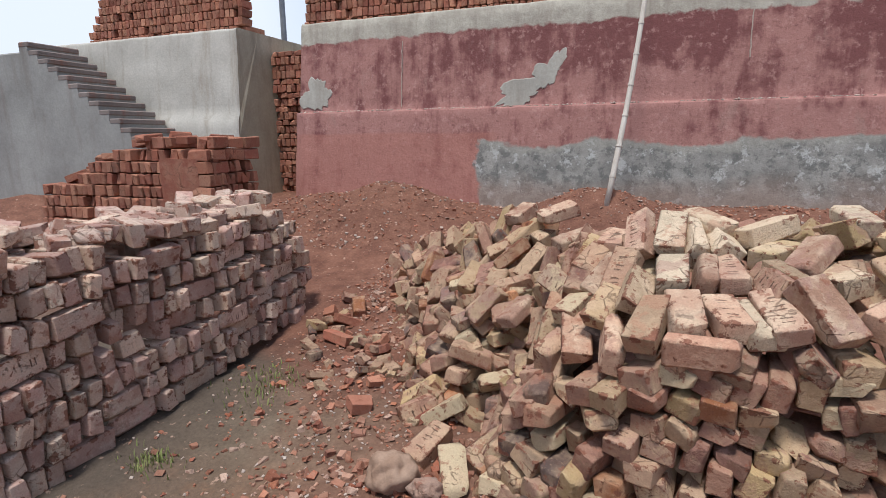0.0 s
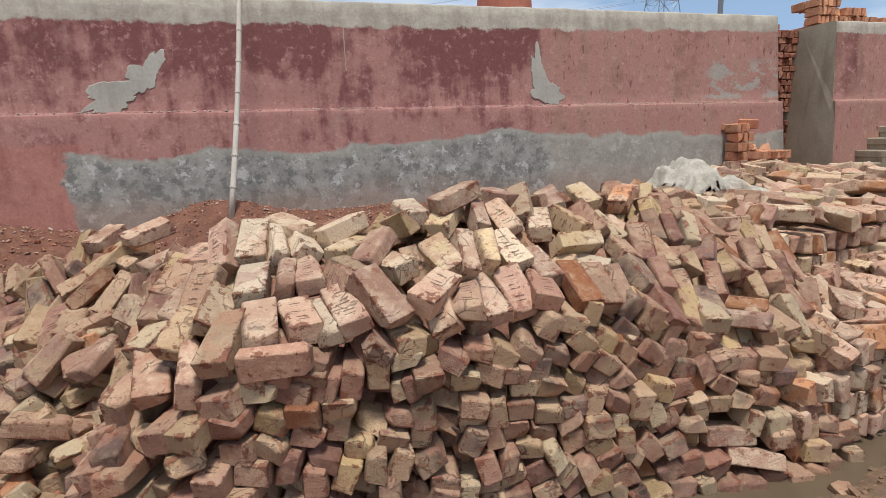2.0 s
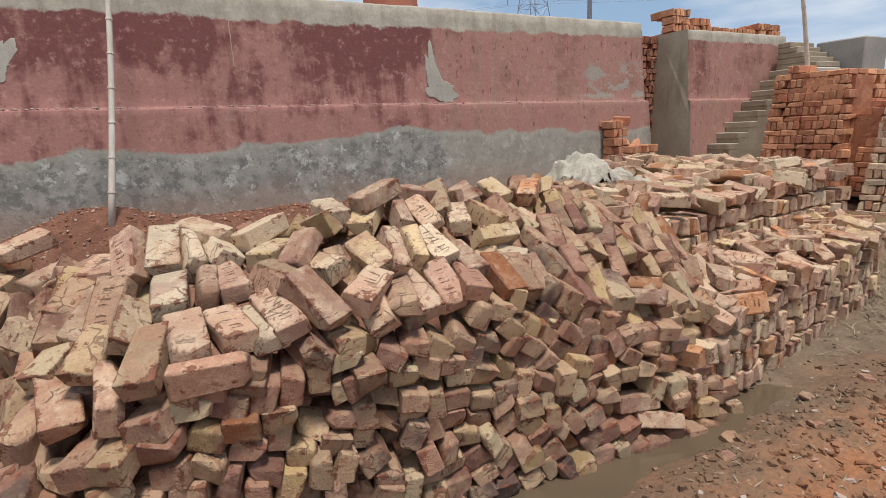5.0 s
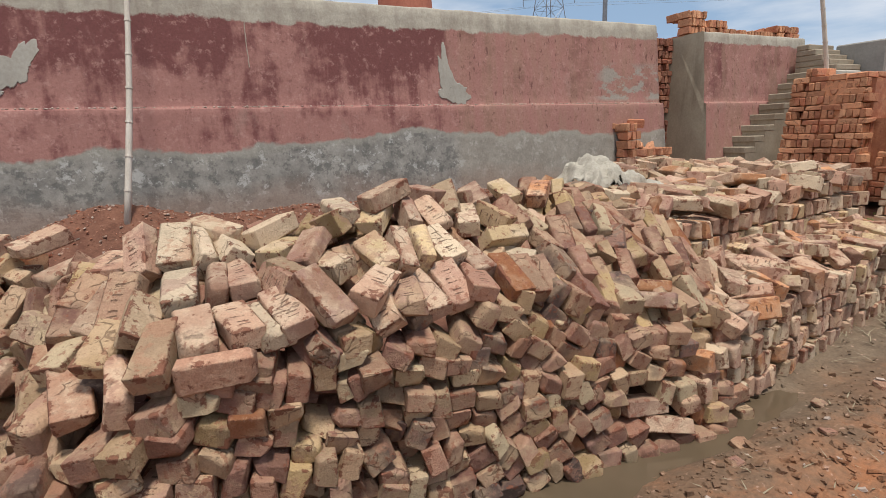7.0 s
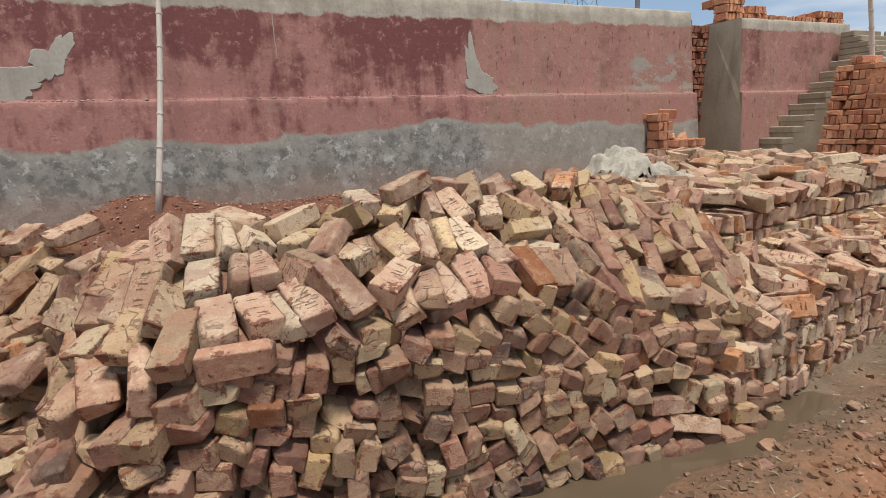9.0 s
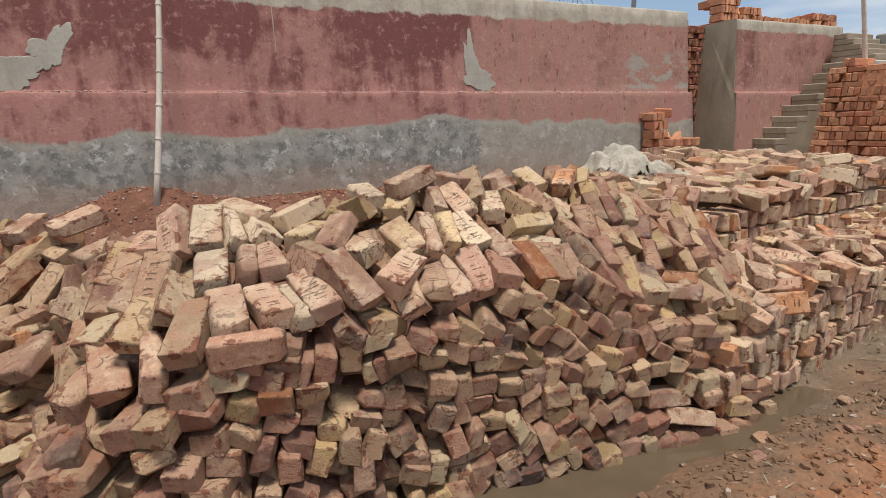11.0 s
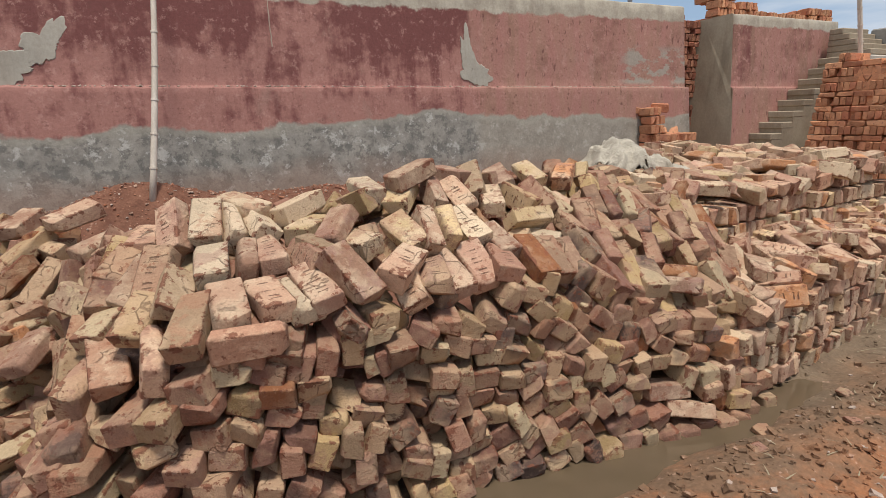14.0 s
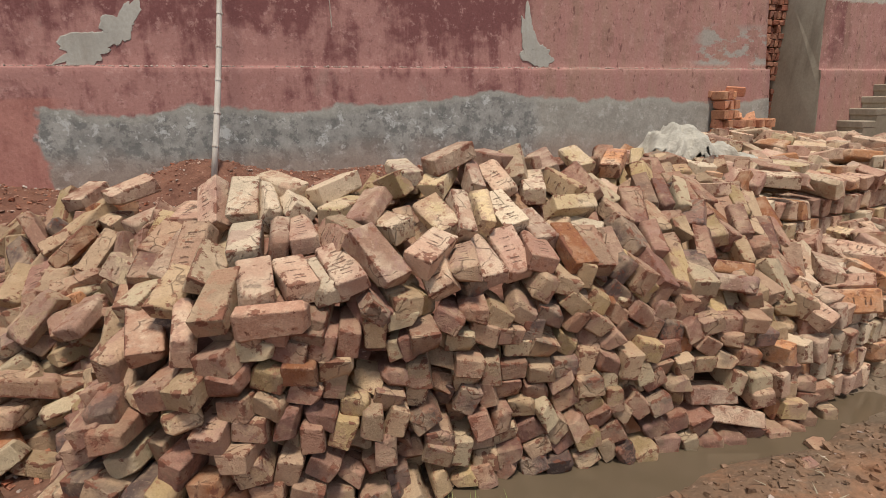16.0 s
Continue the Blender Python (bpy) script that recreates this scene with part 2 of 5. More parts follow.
def painted_wall():
    """Red lime wash, streaked and patchy, over grey cement that shows at the foot and along the top."""
    m = Nodes("red_washed_plaster")
    x, y, z = m.xyz()
    broad = m.noise(0.9, 4, 0.6)
    mid = m.noise(4.5, 6, 0.65)
    fine = m.noise(38.0, 5, 0.7)
    streak = m.noise(3.2, 5, 0.6, (2.2, 1.0, 0.28))
    pink, deep = (0.36, 0.185, 0.16), (0.18, 0.072, 0.068)
    up = m.step(z, 1.70, 1.72)
    wash = m.math('ADD', m.math('MULTIPLY', streak, 0.50), m.math('MULTIPLY', mid, 0.60))
    wash = m.math('ADD', wash, m.math('MULTIPLY', m.math('SUBTRACT', broad, 0.5), 0.45))

    def zone(x0, x1, z0, z1, amount, soft=0.25):
        inx = m.math('MULTIPLY', m.step(x, x0 - soft, x0 + soft), m.step(x, x1 - 0.08, x1 + 0.08, 1.0, 0.0))
        return m.math('MULTIPLY', m.math('MULTIPLY', inx, m.step(z, z0 - 0.2, z0 + 0.2)), amount)
    # heavier coats left by the painters
    for args in ((-2.2, -0.1, 1.95, 3, 0.10), (-0.05, 0.95, 2.12, 3, 0.22), (1.75, 3.30, 2.12, 3, 0.27), (7.7, 8.2, 1.8, 3, 0.15), (8.9, 9.6, 2.1, 3, 0.12)):
        wash = m.math('ADD', wash, zone(*args))
    wash = m.math('ADD', wash, m.math('MULTIPLY', m.step(z, 1.68, 1.74), 0.035))
    wash = m.math('SUBTRACT', wash, m.math('MULTIPLY', m.step(x, 3.30, 3.42), 0.05))
    col = m.mix(m.step(wash, 0.56, 0.70), pink, deep)
    col = m.mix(m.math('MULTIPLY', m.step(x, 3.30, 3.42), m.step(streak, 0.40, 0.62, 0.0, 0.6)), col, (0.34, 0.215, 0.16))
    col = m.mix(m.step(m.noise(11, 6, 0.75), 0.55, 0.64, 0.0, 0.6), col, (0.47, 0.275, 0.24))
    col = m.mix(m.step(m.noise(15, 6, 0.75, w=2.0), 0.58, 0.64, 0.0, 0.6), col, (0.175, 0.08, 0.07))
    col = m.mix(m.step(m.noise(2.6, 6, 0.7, (1, 1, 0.5)), 0.60, 0.70, 0.0, 0.5), col, (0.33, 0.215, 0.18))
    newer = m.math('MULTIPLY', m.step(x, -1.3, -1.5), m.step(m.math('ADD', z, m.math('MULTIPLY', broad, 0.06)), 1.48, 1.45, 0.0, 0.55))
    col = m.mix(newer, col, (0.40, 0.175, 0.135))
    # drips and dark flecks on the thinner coat, and a smear of grey render near the end
    fleck = m.math('MULTIPLY', m.step(m.noise(13, 3, 0.6, (1.5, 1.0, 0.6), w=7.0), 0.62, 0.67), m.step(x, 3.3, 3.5, 0.25, 0.75))
    col = m.mix(fleck, col, (0.15, 0.07, 0.062))
    smear = m.math('MULTIPLY', m.step(x, 5.55, 5.75), m.math('MULTIPLY', m.step(x, 6.9, 6.85), m.math('MULTIPLY', m.step(z, 1.74, 1.78), m.step(z, 2.28, 2.16))))
    smear = m.math('MULTIPLY', smear, m.step(m.math('ADD', m.noise(3.4, 5, 0.6, (0.7, 1.0, 1.5), w=1.0), m.math('MULTIPLY', fine, 0.12)), 0.53, 0.57, 0.0, 0.9))
    col = m.mix(smear, col, (0.33, 0.31, 0.27))
    # bare cement at the foot, right of the old repair
    edge = m.math('ADD', z, m.math('MULTIPLY', m.math('SUBTRACT', m.noise(1.3, 5, 0.62), 0.5), 0.42))
    edge = m.math('SUBTRACT', edge, m.math('MULTIPLY', m.math('MULTIPLY', m.step(x, 1.9, 2.9), m.step(x, 4.6, 3.4)), 0.09))
    cem = m.mix(m.step(mid, 0.36, 0.62), (0.20, 0.195, 0.18), (0.33, 0.32, 0.29))
    cem = m.mix(m.step(m.noise(6.0, 6, 0.75), 0.50, 0.56, 0.0, 0.65), cem, (0.115, 0.115, 0.11))
    cem = m.mix(m.step(m.noise(7.0, 6, 0.75, w=3.0), 0.55, 0.60, 0.0, 0.85), cem, (0.46, 0.46, 0.44))
    cem = m.mix(m.step(x, 3.3, 3.45, 0.0, 0.55), cem, (0.34, 0.31, 0.26))
    cem = m.mix(m.step(edge, 1.24, 1.30, 0.0, 0.6), cem, (0.36, 0.35, 0.30))
    cem = m.mix(m.step(m.math('ADD', z, m.math('MULTIPLY', m.noise(1.7, 4, 0.6), 0.5)), 1.0, 1.22, 0.55, 0.0), cem, (0.30, 0.21, 0.165))
    foot = m.step(edge, 1.315, 1.345, 1.0, 0.0)
    right = m.step(m.math('ADD', x, m.math('MULTIPLY', m.noise(3.0, 4, 0.6), 0.4)), -1.42, -1.38)
    far = m.step(x, 7.0, 7.1, 1.0, 0.0)
    col = m.mix(m.math('MULTIPLY', m.math('MULTIPLY', foot, right), far), col, cem)
    # grey cap
    cap = m.mix(m.step(mid, 0.35, 0.65), (0.33, 0.30, 0.25), (0.47, 0.44, 0.37))
    cap = m.mix(m.step(streak, 0.5, 0.68, 0.0, 0.5), cap, (0.24, 0.205, 0.17))
    rim = m.math('ADD', z, m.math('MULTIPLY', m.math('SUBTRACT', m.noise(3.6, 6, 0.72), 0.5), 0.22))
    rim = m.math('SUBTRACT', rim, m.math('MULTIPLY', m.step(x, 3.0, 6.5), 0.05))
    col = m.mix(m.step(rim, 2.545, 2.57), col, cap)
    col = m.mix(0.5, col, m.ramp(fine, [(0.3, (0.74, 0.73, 0.72)), (0.7, (1.2, 1.2, 1.2))]), 'MULTIPLY')
    h = m.math('ADD', mid, m.math('MULTIPLY', fine, 0.35))
    return m.done(col, 0.92, h, 0.5, 0.02)


def grey_plaster(name, c1, c2, dark):
    m = Nodes(name)
    a = m.noise(1.6, 5, 0.6)
    s = m.noise(2.4, 5, 0.6, (2.0, 2.0, 0.25))
    f = m.noise(30, 4, 0.7)
    col = m.mix(m.step(a, 0.35, 0.65), c1, c2)
    col = m.mix(m.step(s, 0.52, 0.68, 0.0, 0.6), col, dark)
    col = m.mix(0.45, col, m.ramp(f, [(0.3, (0.76, 0.76, 0.75)), (0.7, (1.16, 1.16, 1.16))]), 'MULTIPLY')
    return m.done(col, 0.93, m.math('ADD', a, m.math('MULTIPLY', f, 0.3)), 0.45, 0.02)


def earth():
    m = Nodes("brick_dust_earth")
    x, y, z = m.xyz()
    a = m.noise(0.8, 5, 0.6)
    b = m.noise(6.0, 6, 0.7)
    c = m.noise(55.0, 4, 0.7)
    red = m.mix(m.step(b, 0.35, 0.65), (0.125, 0.056, 0.038), (0.215, 0.105, 0.07))
    mud = m.mix(m.step(b, 0.35, 0.65), (0.135, 0.098, 0.068), (0.21, 0.16, 0.112))
    orange = m.mix(m.step(m.math('ADD', b, m.math('MULTIPLY', m.math('SUBTRACT', a, 0.5), 0.8)), 0.45, 0.66), (0.20, 0.125, 0.08), (0.33, 0.15, 0.075))
    edge = m.math('MULTIPLY', m.math('SUBTRACT', a, 0.5), 1.2)
    # wet grey mud along the foot of the piles, orange spoil in front, red dust up to the wall
    near = m.step(m.math('ADD', y, m.math('MULTIPLY', edge, 1.6)), 1.95, 2.45)
    col = m.mix(near, orange, mud)
    col = m.mix(m.step(m.math('ADD', y, edge), 2.75, 3.4), col, red)
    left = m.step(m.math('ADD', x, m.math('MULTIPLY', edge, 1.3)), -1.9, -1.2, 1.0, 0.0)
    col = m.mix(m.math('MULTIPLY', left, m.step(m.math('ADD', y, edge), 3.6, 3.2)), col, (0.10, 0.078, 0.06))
    mid = m.math('MULTIPLY', m.step(m.math('ADD', x, m.math('MULTIPLY', edge, 1.5)), -1.4, -0.8), m.step(m.math('ADD', x, edge), 0.8, 0.0))
    col = m.mix(m.math('MULTIPLY', mid, 0.8), col, red)
    sod = m.math('MULTIPLY', m.step(m.math('ADD', x, edge), 5.0, 6.4), m.step(y, 4.6, 3.9))
    col = m.mix(m.math('MULTIPLY', sod, 0.75), col, (0.20, 0.16, 0.09))
    col = m.mix(m.step(m.noise(26.0, 3, 0.6), 0.64, 0.70, 0.0, 0.6), col, (0.50, 0.34, 0.26))
    col = m.mix(0.6, col, m.ramp(c, [(0.3, (0.6, 0.58, 0.56)), (0.7, (1.3, 1.28, 1.26))]), 'MULTIPLY')
    return m.done(col, 0.92, m.math('ADD', b, m.math('MULTIPLY', c, 0.5)), 0.6, 0.03)


def puddle_water():
    m = Nodes("muddy_water")
    n = m.noise(3.0, 3, 0.5)
    col = m.mix(n, (0.10, 0.075, 0.047), (0.135, 0.102, 0.068))
    mat = m.done(col, 0.08, m.noise(9.0, 2), 0.05, 0.01)
    m.bsdf.inputs["Specular IOR Level"].default_value = 0.5
    return mat


WALL = painted_wall()
GREY = grey_plaster("grey_cement", (0.40, 0.375, 0.33), (0.53, 0.505, 0.45), (0.30, 0.25, 0.195))
TAN = grey_plaster("stained_cement", (0.38, 0.33, 0.25), (0.48, 0.43, 0.33), (0.24, 0.205, 0.155))
PATCH = grey_plaster("repair_cement", (0.34, 0.325, 0.285), (0.43, 0.41, 0.36), (0.28, 0.25, 0.21))
STEP = grey_plaster("worn_step", (0.28, 0.235, 0.175), (0.40, 0.35, 0.27), (0.22, 0.16, 0.12))
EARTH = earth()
WATER = puddle_water()
BAMBOO = plain("dry_bamboo", (0.52, 0.47, 0.40), (0.66, 0.61, 0.54), 6, 0.7, stretch=(3, 3, 0.3))
STEEL = plain("galvanised_steel", (0.20, 0.21, 0.23), (0.27, 0.28, 0.30), 8, 0.5, 0.1, metal=0.6)
SACK = plain("woven_sack_cloth", (0.36, 0.335, 0.28), (0.55, 0.51, 0.43), 9, 0.9, 0.9, 0.03)
RUBBLE_RED = brick_material("red_rubble", [(0.33, 0.12, 0.07), (0.40, 0.17, 0.10), (0.27, 0.10, 0.065), (0.42, 0.25, 0.18), (0.47, 0.34, 0.27), (0.30, 0.15, 0.10)], (0.45, 0.28, 0.2), 0.4)
LIME = plain("lime_crumbs", (0.36, 0.28, 0.235), (0.50, 0.42, 0.36), 40)
GRASS = plain("green_grass", (0.14, 0.18, 0.05), (0.30, 0.32, 0.12), 3, 0.7)
STRAW = plain("dry_straw", (0.25, 0.21, 0.14), (0.38, 0.33, 0.23), 5, 0.8)
STONE = plain("tan_stone", (0.25, 0.16, 0.11), (0.37, 0.26, 0.19), 9, 0.9, 0.5, 0.01)
CHIMNEY = plain("red_chimney_wash", (0.36, 0.13, 0.09), (0.45, 0.18, 0.12), 3)


# ---- builders ----
def part(name, bm, material, parent=None, label=""):
    me = bpy.data.meshes.new(name)
    bm.to_mesh(me)
    bm.free()
    me.materials.append(material)
    ob = new(name, me)
    if parent:
        ob.parent = parent
        if parent.type == 'EMPTY':
            ob.matrix_parent_inverse = Matrix.Translation(parent.location).inverted()
    if label:
        tagged(ob, label)
    return ob


def thing(name, at, label, category, group="", kind=""):
    ob = new(name)
    ob.empty_display_size = 0.1
    ob.location = at
    return tagged(ob, label, category, group, kind)


def add_box(bm, m, size, bevel=0.0):
    geo = bmesh.ops.create_cube(bm, size=1, matrix=m @ Matrix.Diagonal((*size, 1)))
    if bevel:
        edges = {e for v in geo["verts"] for e in v.link_edges}
        bmesh.ops.bevel(bm, geom=list(edges), offset=bevel, segments=1, affect='EDGES')


def add_rod(bm, a, b, r0, r1, sides=8):
    a, b = Vector(a), Vector(b)
    q = (b - a).to_track_quat("Z", "Y").to_matrix().to_4x4()
    bmesh.ops.create_cone(bm, cap_ends=True, segments=sides, radius1=r0, radius2=r1, depth=(b - a).length,
                          matrix=Matrix.Translation((a + b) / 2) @ q)


BL, BW, BH = 0.228, 0.112, 0.074
rng = random.Random(7)


def brick_shape(seed, broken=False):
    """Vertices and faces of one chamfered, worn brick: length along x, height along z."""
    r = random.Random(seed)
    hx, hy, hz = BL / 2, BW / 2, BH / 2
    if broken:
        hx *= r.uniform(0.45, 0.75)
    verts, keys = [], {}
    for sx in (-1, 1):
        for sy in (-1, 1):
            for sz in (-1, 1):
                c = r.uniform(0.004, 0.009) if r.random() < 0.76 else r.uniform(0.011, 0.030)
                ox, oy, oz = r.uniform(-.008, .005), r.uniform(-.006, .005), r.uniform(-.005, .005)
                if broken and sx > 0:
                    ox += r.uniform(-.045, .02)
                for ax in range(3):
                    p = [sx * hx + ox, sy * hy + oy, sz * hz + oz]
                    for k, s in enumerate((sx, sy, sz)):
                        if k != ax:
                            p[k] -= s * c * r.uniform(0.7, 1.3)
                    keys[(sx, sy, sz, ax)] = len(verts)
                    verts.append(p)
    faces = []
    for ax in range(3):
        o1, o2 = [k for k in range(3) if k != ax]
        for s in (-1, 1):
            ring = []
            for a, b in ((-1, -1), (1, -1), (1, 1), (-1, 1)):
                sg = [0, 0, 0]
                sg[ax], sg[o1], sg[o2] = s, a, b
                ring.append(keys[(*sg, ax)])
            faces.append(ring)
    for ax in range(3):
        o1, o2 = [k for k in range(3) if k != ax]
        for a in (-1, 1):
            for b in (-1, 1):
                q = []
                for s, who in ((-1, o1), (1, o1), (1, o2), (-1, o2)):
                    sg = [0, 0, 0]
                    sg[ax], sg[o1], sg[o2] = s, a, b
                    q.append(keys[(*sg, who)])
                faces.append(q)
    for sx in (-1, 1):
        for sy in (-1, 1):
            for sz in (-1, 1):
                faces.append([keys[(sx, sy, sz, k)] for k in range(3)])
    bm = bmesh.new()
    vs = [bm.verts.new(v) for v in verts]
    for fc in faces:
        bm.faces.new([vs[i] for i in fc])
    bmesh.ops.recalc_face_normals(bm, faces=bm.faces)
    return bm


def flat_faces_round_edges(verts, faces):
    """A normal for each vertex: that of the one broad face it belongs to, so that chamfers shade as worn round edges."""
    v = np.array(verts)
    nor = np.zeros_like(v)
    size = np.zeros(len(v))
    for q in faces:
        a, b, c = v[q[0]], v[q[1]], v[q[2]]
        n = np.cross(b - a, c - a)
        area = np.linalg.norm(n)
        for i in q:
            if len(q) == 4 and area > size[i]:
                size[i], nor[i] = area, n / area
    return nor


def worn_mesh(name, verts, faces, normals, material):
    me = bpy.data.meshes.new(name)
    me.from_pydata(verts.tolist(), [], faces)
    me.polygons.foreach_set("use_smooth", [True] * len(faces))
    me.normals_split_custom_set_from_vertices(normals.tolist())
    me.materials.append(material)
    return me


class Bricks:
    """Kinds of brick in one clay, and the means to lay them."""

    def __init__(self, name, material, deep=None):
        self.material, self.meshes, self.raw = deep or material, [], []
        for k in range(12):
            bm = brick_shape(k * 14 + len(name) * 101, k > 9)
            bm.verts.ensure_lookup_table()
            v, f = np.array([q.co[:] for q in bm.verts]), [[q.index for q in fc.verts] for fc in bm.faces]
            bm.free()
            n = flat_faces_round_edges(v, f)
            self.raw.append((v, f, n))
            self.meshes.append(worn_mesh(name, v, f, n, material))

    def emit(self, parent, laid, limit=300, rest_label=""):
        """laid: (priority, pose, kind). The first by priority become parts, the rest one joined part."""
        laid = sorted(laid, key=lambda e: e[0])
        inv = Matrix.Translation(parent.location).inverted()
        for _, m, k in laid[:limit]:
            ob = new("brick", self.meshes[k])
            ob.parent = parent
            ob.matrix_parent_inverse = inv
            ob.matrix_basis = m
        if laid[limit:]:
            vs, fs, ns, at = [], [], [], 0
            for _, m, k in laid[limit:]:
                v, fc, n = self.raw[k]
                a = np.array(m)
                vs.append(v @ a[:3, :3].T + a[:3, 3])
                ns.append(n @ np.array(m.to_3x3().normalized()).T)
                fs += [[i + at for i in q] for q in fc]
                at += len(v)
            me = worn_mesh("brick_rest", np.concatenate(vs), fs, np.concatenate(ns), self.material)
            ob = new("brick_rest", me)
            ob.parent = parent
            ob.matrix_parent_inverse = inv
            tagged(ob, rest_label or "bricks deeper in the stack", kind="stuff")


BUFF_B, DUSTY_B, RED_B = Bricks("buff_brick", BUFF, BUFF_REST), Bricks("weathered_brick", DUSTY, DUSTY_REST), Bricks("red_brick", RED)
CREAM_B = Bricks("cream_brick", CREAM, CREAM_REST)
OLD_B, PALE_B = Bricks("old_brick", OLDRED), Bricks("pale_brick", PALE)


def kind_of(r, whole=0.8):
    return r.choice((0, 1, 2, 3, 4, 5, 6, 7, 8, 9)) if r.random() < whole else r.choice((10, 11))


def axes_pose(at, along, up, roll=0.0, scale=(1, 1, 1)):
    """Pose of a brick whose length runs along 'along' and whose top faces 'up'."""
    x = Vector(along).normalized()
    y = Vector(up).cross(x).normalized()
    z = x.cross(y)
    rot = Matrix((x, y, z)).transposed().to_4x4()
    return Matrix.Translation(at) @ rot @ Matrix.Rotation(roll, 4, 'X') @ Matrix.Diagonal((*scale, 1))


def lump(r, size):
    """A jagged chip as verts and faces."""
    base = [(-1, -1, -1), (1, -1, -1), (1, 1, -1), (-1, 1, -1), (-1, -1, 1), (1, -1, 1), (1, 1, 1), (-1, 1, 1)]
    s = (size * r.uniform(0.6, 1.5), size * r.uniform(0.5, 1.1), size * r.uniform(0.3, 0.8))
    v = np.array([[c * k * r.uniform(0.45, 1.0) for c, k in zip(p, s)] for p in base])
    f = [(0, 3, 2, 1), (4, 5, 6, 7), (0, 1, 5, 4), (1, 2, 6, 5), (2, 3, 7, 6), (3, 0, 4, 7)]
    return v, f


def scatter(name, label, material, spots, seed):
    """Chips too many to count, in one mesh. spots: (x, y, z, size)."""
    r = random.Random(seed)
    vs, fs, at = [], [], 0
    for x, y, z, size in spots:
        v, f = lump(r, size)
        a = np.array(Euler((r.uniform(-.5, .5), r.uniform(-.5, .5), r.uniform(0, 6.3))).to_matrix())
        vs.append(v @ a.T + (x, y, z))
        fs += [[i + at for i in q] for q in f]
        at += 8
    me = bpy.data.meshes.new(name)
    me.from_pydata(np.concatenate(vs).tolist(), [], fs)
    me.materials.append(material)
    return tagged(new(name, me), label, "rubble", kind="stuff")


# ---- ground ----
def smooth(a, b, v):
    t = min(1.0, max(0.0, (v - a) / (b - a)))
    return t * t * (3 - 2 * t)


def bump(x, y, cx, cy, sx, sy, h):
    return h * math.exp(-((x - cx) / sx) ** 2 - ((y - cy) / sy) ** 2)


def ground_z(x, y, fine=True):
    z = 0.05 * smooth(2.3, 3.2, y) + 0.14 * smooth(3.0, 4.6, y) + 0.40 * smooth(4.6, 6.5, y)
    z += bump(x, y, -2.45, 6.05, 0.75, 0.5, 0.36) + bump(x, y, -0.25, 6.15, 0.6, 0.42, 0.30) + bump(x, y, 1.4, 6.3, 1.2, 0.4, 0.13)
    z += bump(x, y, -3.6, 6.4, 0.5, 0.3, 0.1) + bump(x, y, 3.6, 6.4, 1.2, 0.4, 0.12) + bump(x, y, -8.0, 5.3, 0.7, 0.6, 0.45)
    # spoil ridge and the wet hollow along the foot of the pile
    hollow = smooth(0.7, 1.1, x) * (1 - smooth(3.4, 4.3, x))
    yc = 2.33 + 0.05 * max(0.0, x - 1.6)
    z -= hollow * (0.085 - 0.05 * smooth(2.3, 3.0, x)) * math.exp(-((y - yc) / 0.14) ** 2)
    z += smooth(1.4, 2.0, x) * 0.05 * math.exp(-((y - yc + 0.42) / 0.24) ** 2)
    if fine and -12 < x < 13 and -3 < y < 7.5:
        p = Vector((x, y, 0))
        z += 0.030 * noise.fractal(p * 1.6, 1.0, 2.0, 4)
        rough = 0.35 + 0.65 * smooth(4.6, 5.6, y) + 0.9 * smooth(1.5, 2.2, x) * (1 - smooth(2.0, 2.25, y))
        z += 0.020 * rough * noise.fractal(p * 9.0, 1.0, 2.0, 3)
    return z


def axis_steps(lo, hi, dense_lo, dense_hi, step):
    """Coordinates that lie close together between the dense limits and widen outwards."""
    v = list(np.arange(dense_lo, dense_hi, step))
    d, a = step, dense_hi
    while a < hi:
        v.append(a)
        d *= 1.22
        a += d
    v.append(hi)
    d, a = step, dense_lo
    while a > lo:
        d *= 1.22
        a -= d
        v.insert(0, max(a, lo))
    return v


def build_ground():
    xs = axis_steps(-900, 900, -2.6, 4.6, 0.032)
    ys = axis_steps(-900, 900, 1.5, 4.4, 0.032)
    ys = sorted(set([v for v in ys if v < 4.4 or v > 7.5] + list(np.arange(4.4, 7.5, 0.06))))
    verts = [(x, y, ground_z(x, y)) for y in ys for x in xs]
    n = len(xs)
    faces = [(j * n + i, j * n + i + 1, (j + 1) * n + i + 1, (j + 1) * n + i) for j in range(len(ys) - 1) for i in range(n - 1)]
    me = bpy.data.meshes.new("ground")
    me.from_pydata(verts, [], faces)
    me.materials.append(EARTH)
    me.polygons.foreach_set("use_smooth", [True] * len(faces))
    tagged(new("ground", me), "bare reddish earth with brick dust and mud", "ground", kind="structure")


build_ground()


def build_water():
    bm = bmesh.new()
    bmesh.ops.create_grid(bm, x_segments=40, y_segments=8, size=0.5, matrix=pose(2.5, 2.38, -0.030, 0, 0, 2) @ Matrix.Diagonal((3.4, 0.50, 1, 1)))
    ob = part("water", bm, WATER)
    tagged(ob, "shallow muddy puddle along the foot of the pile", "puddle", kind="structure")


build_water()


# ---- kiln wall ----
SEAM = 1.71


def front_y(z):
    return 6.765 + (z - SEAM) * 0.0885 - (0.055 if z < SEAM else 0.0)


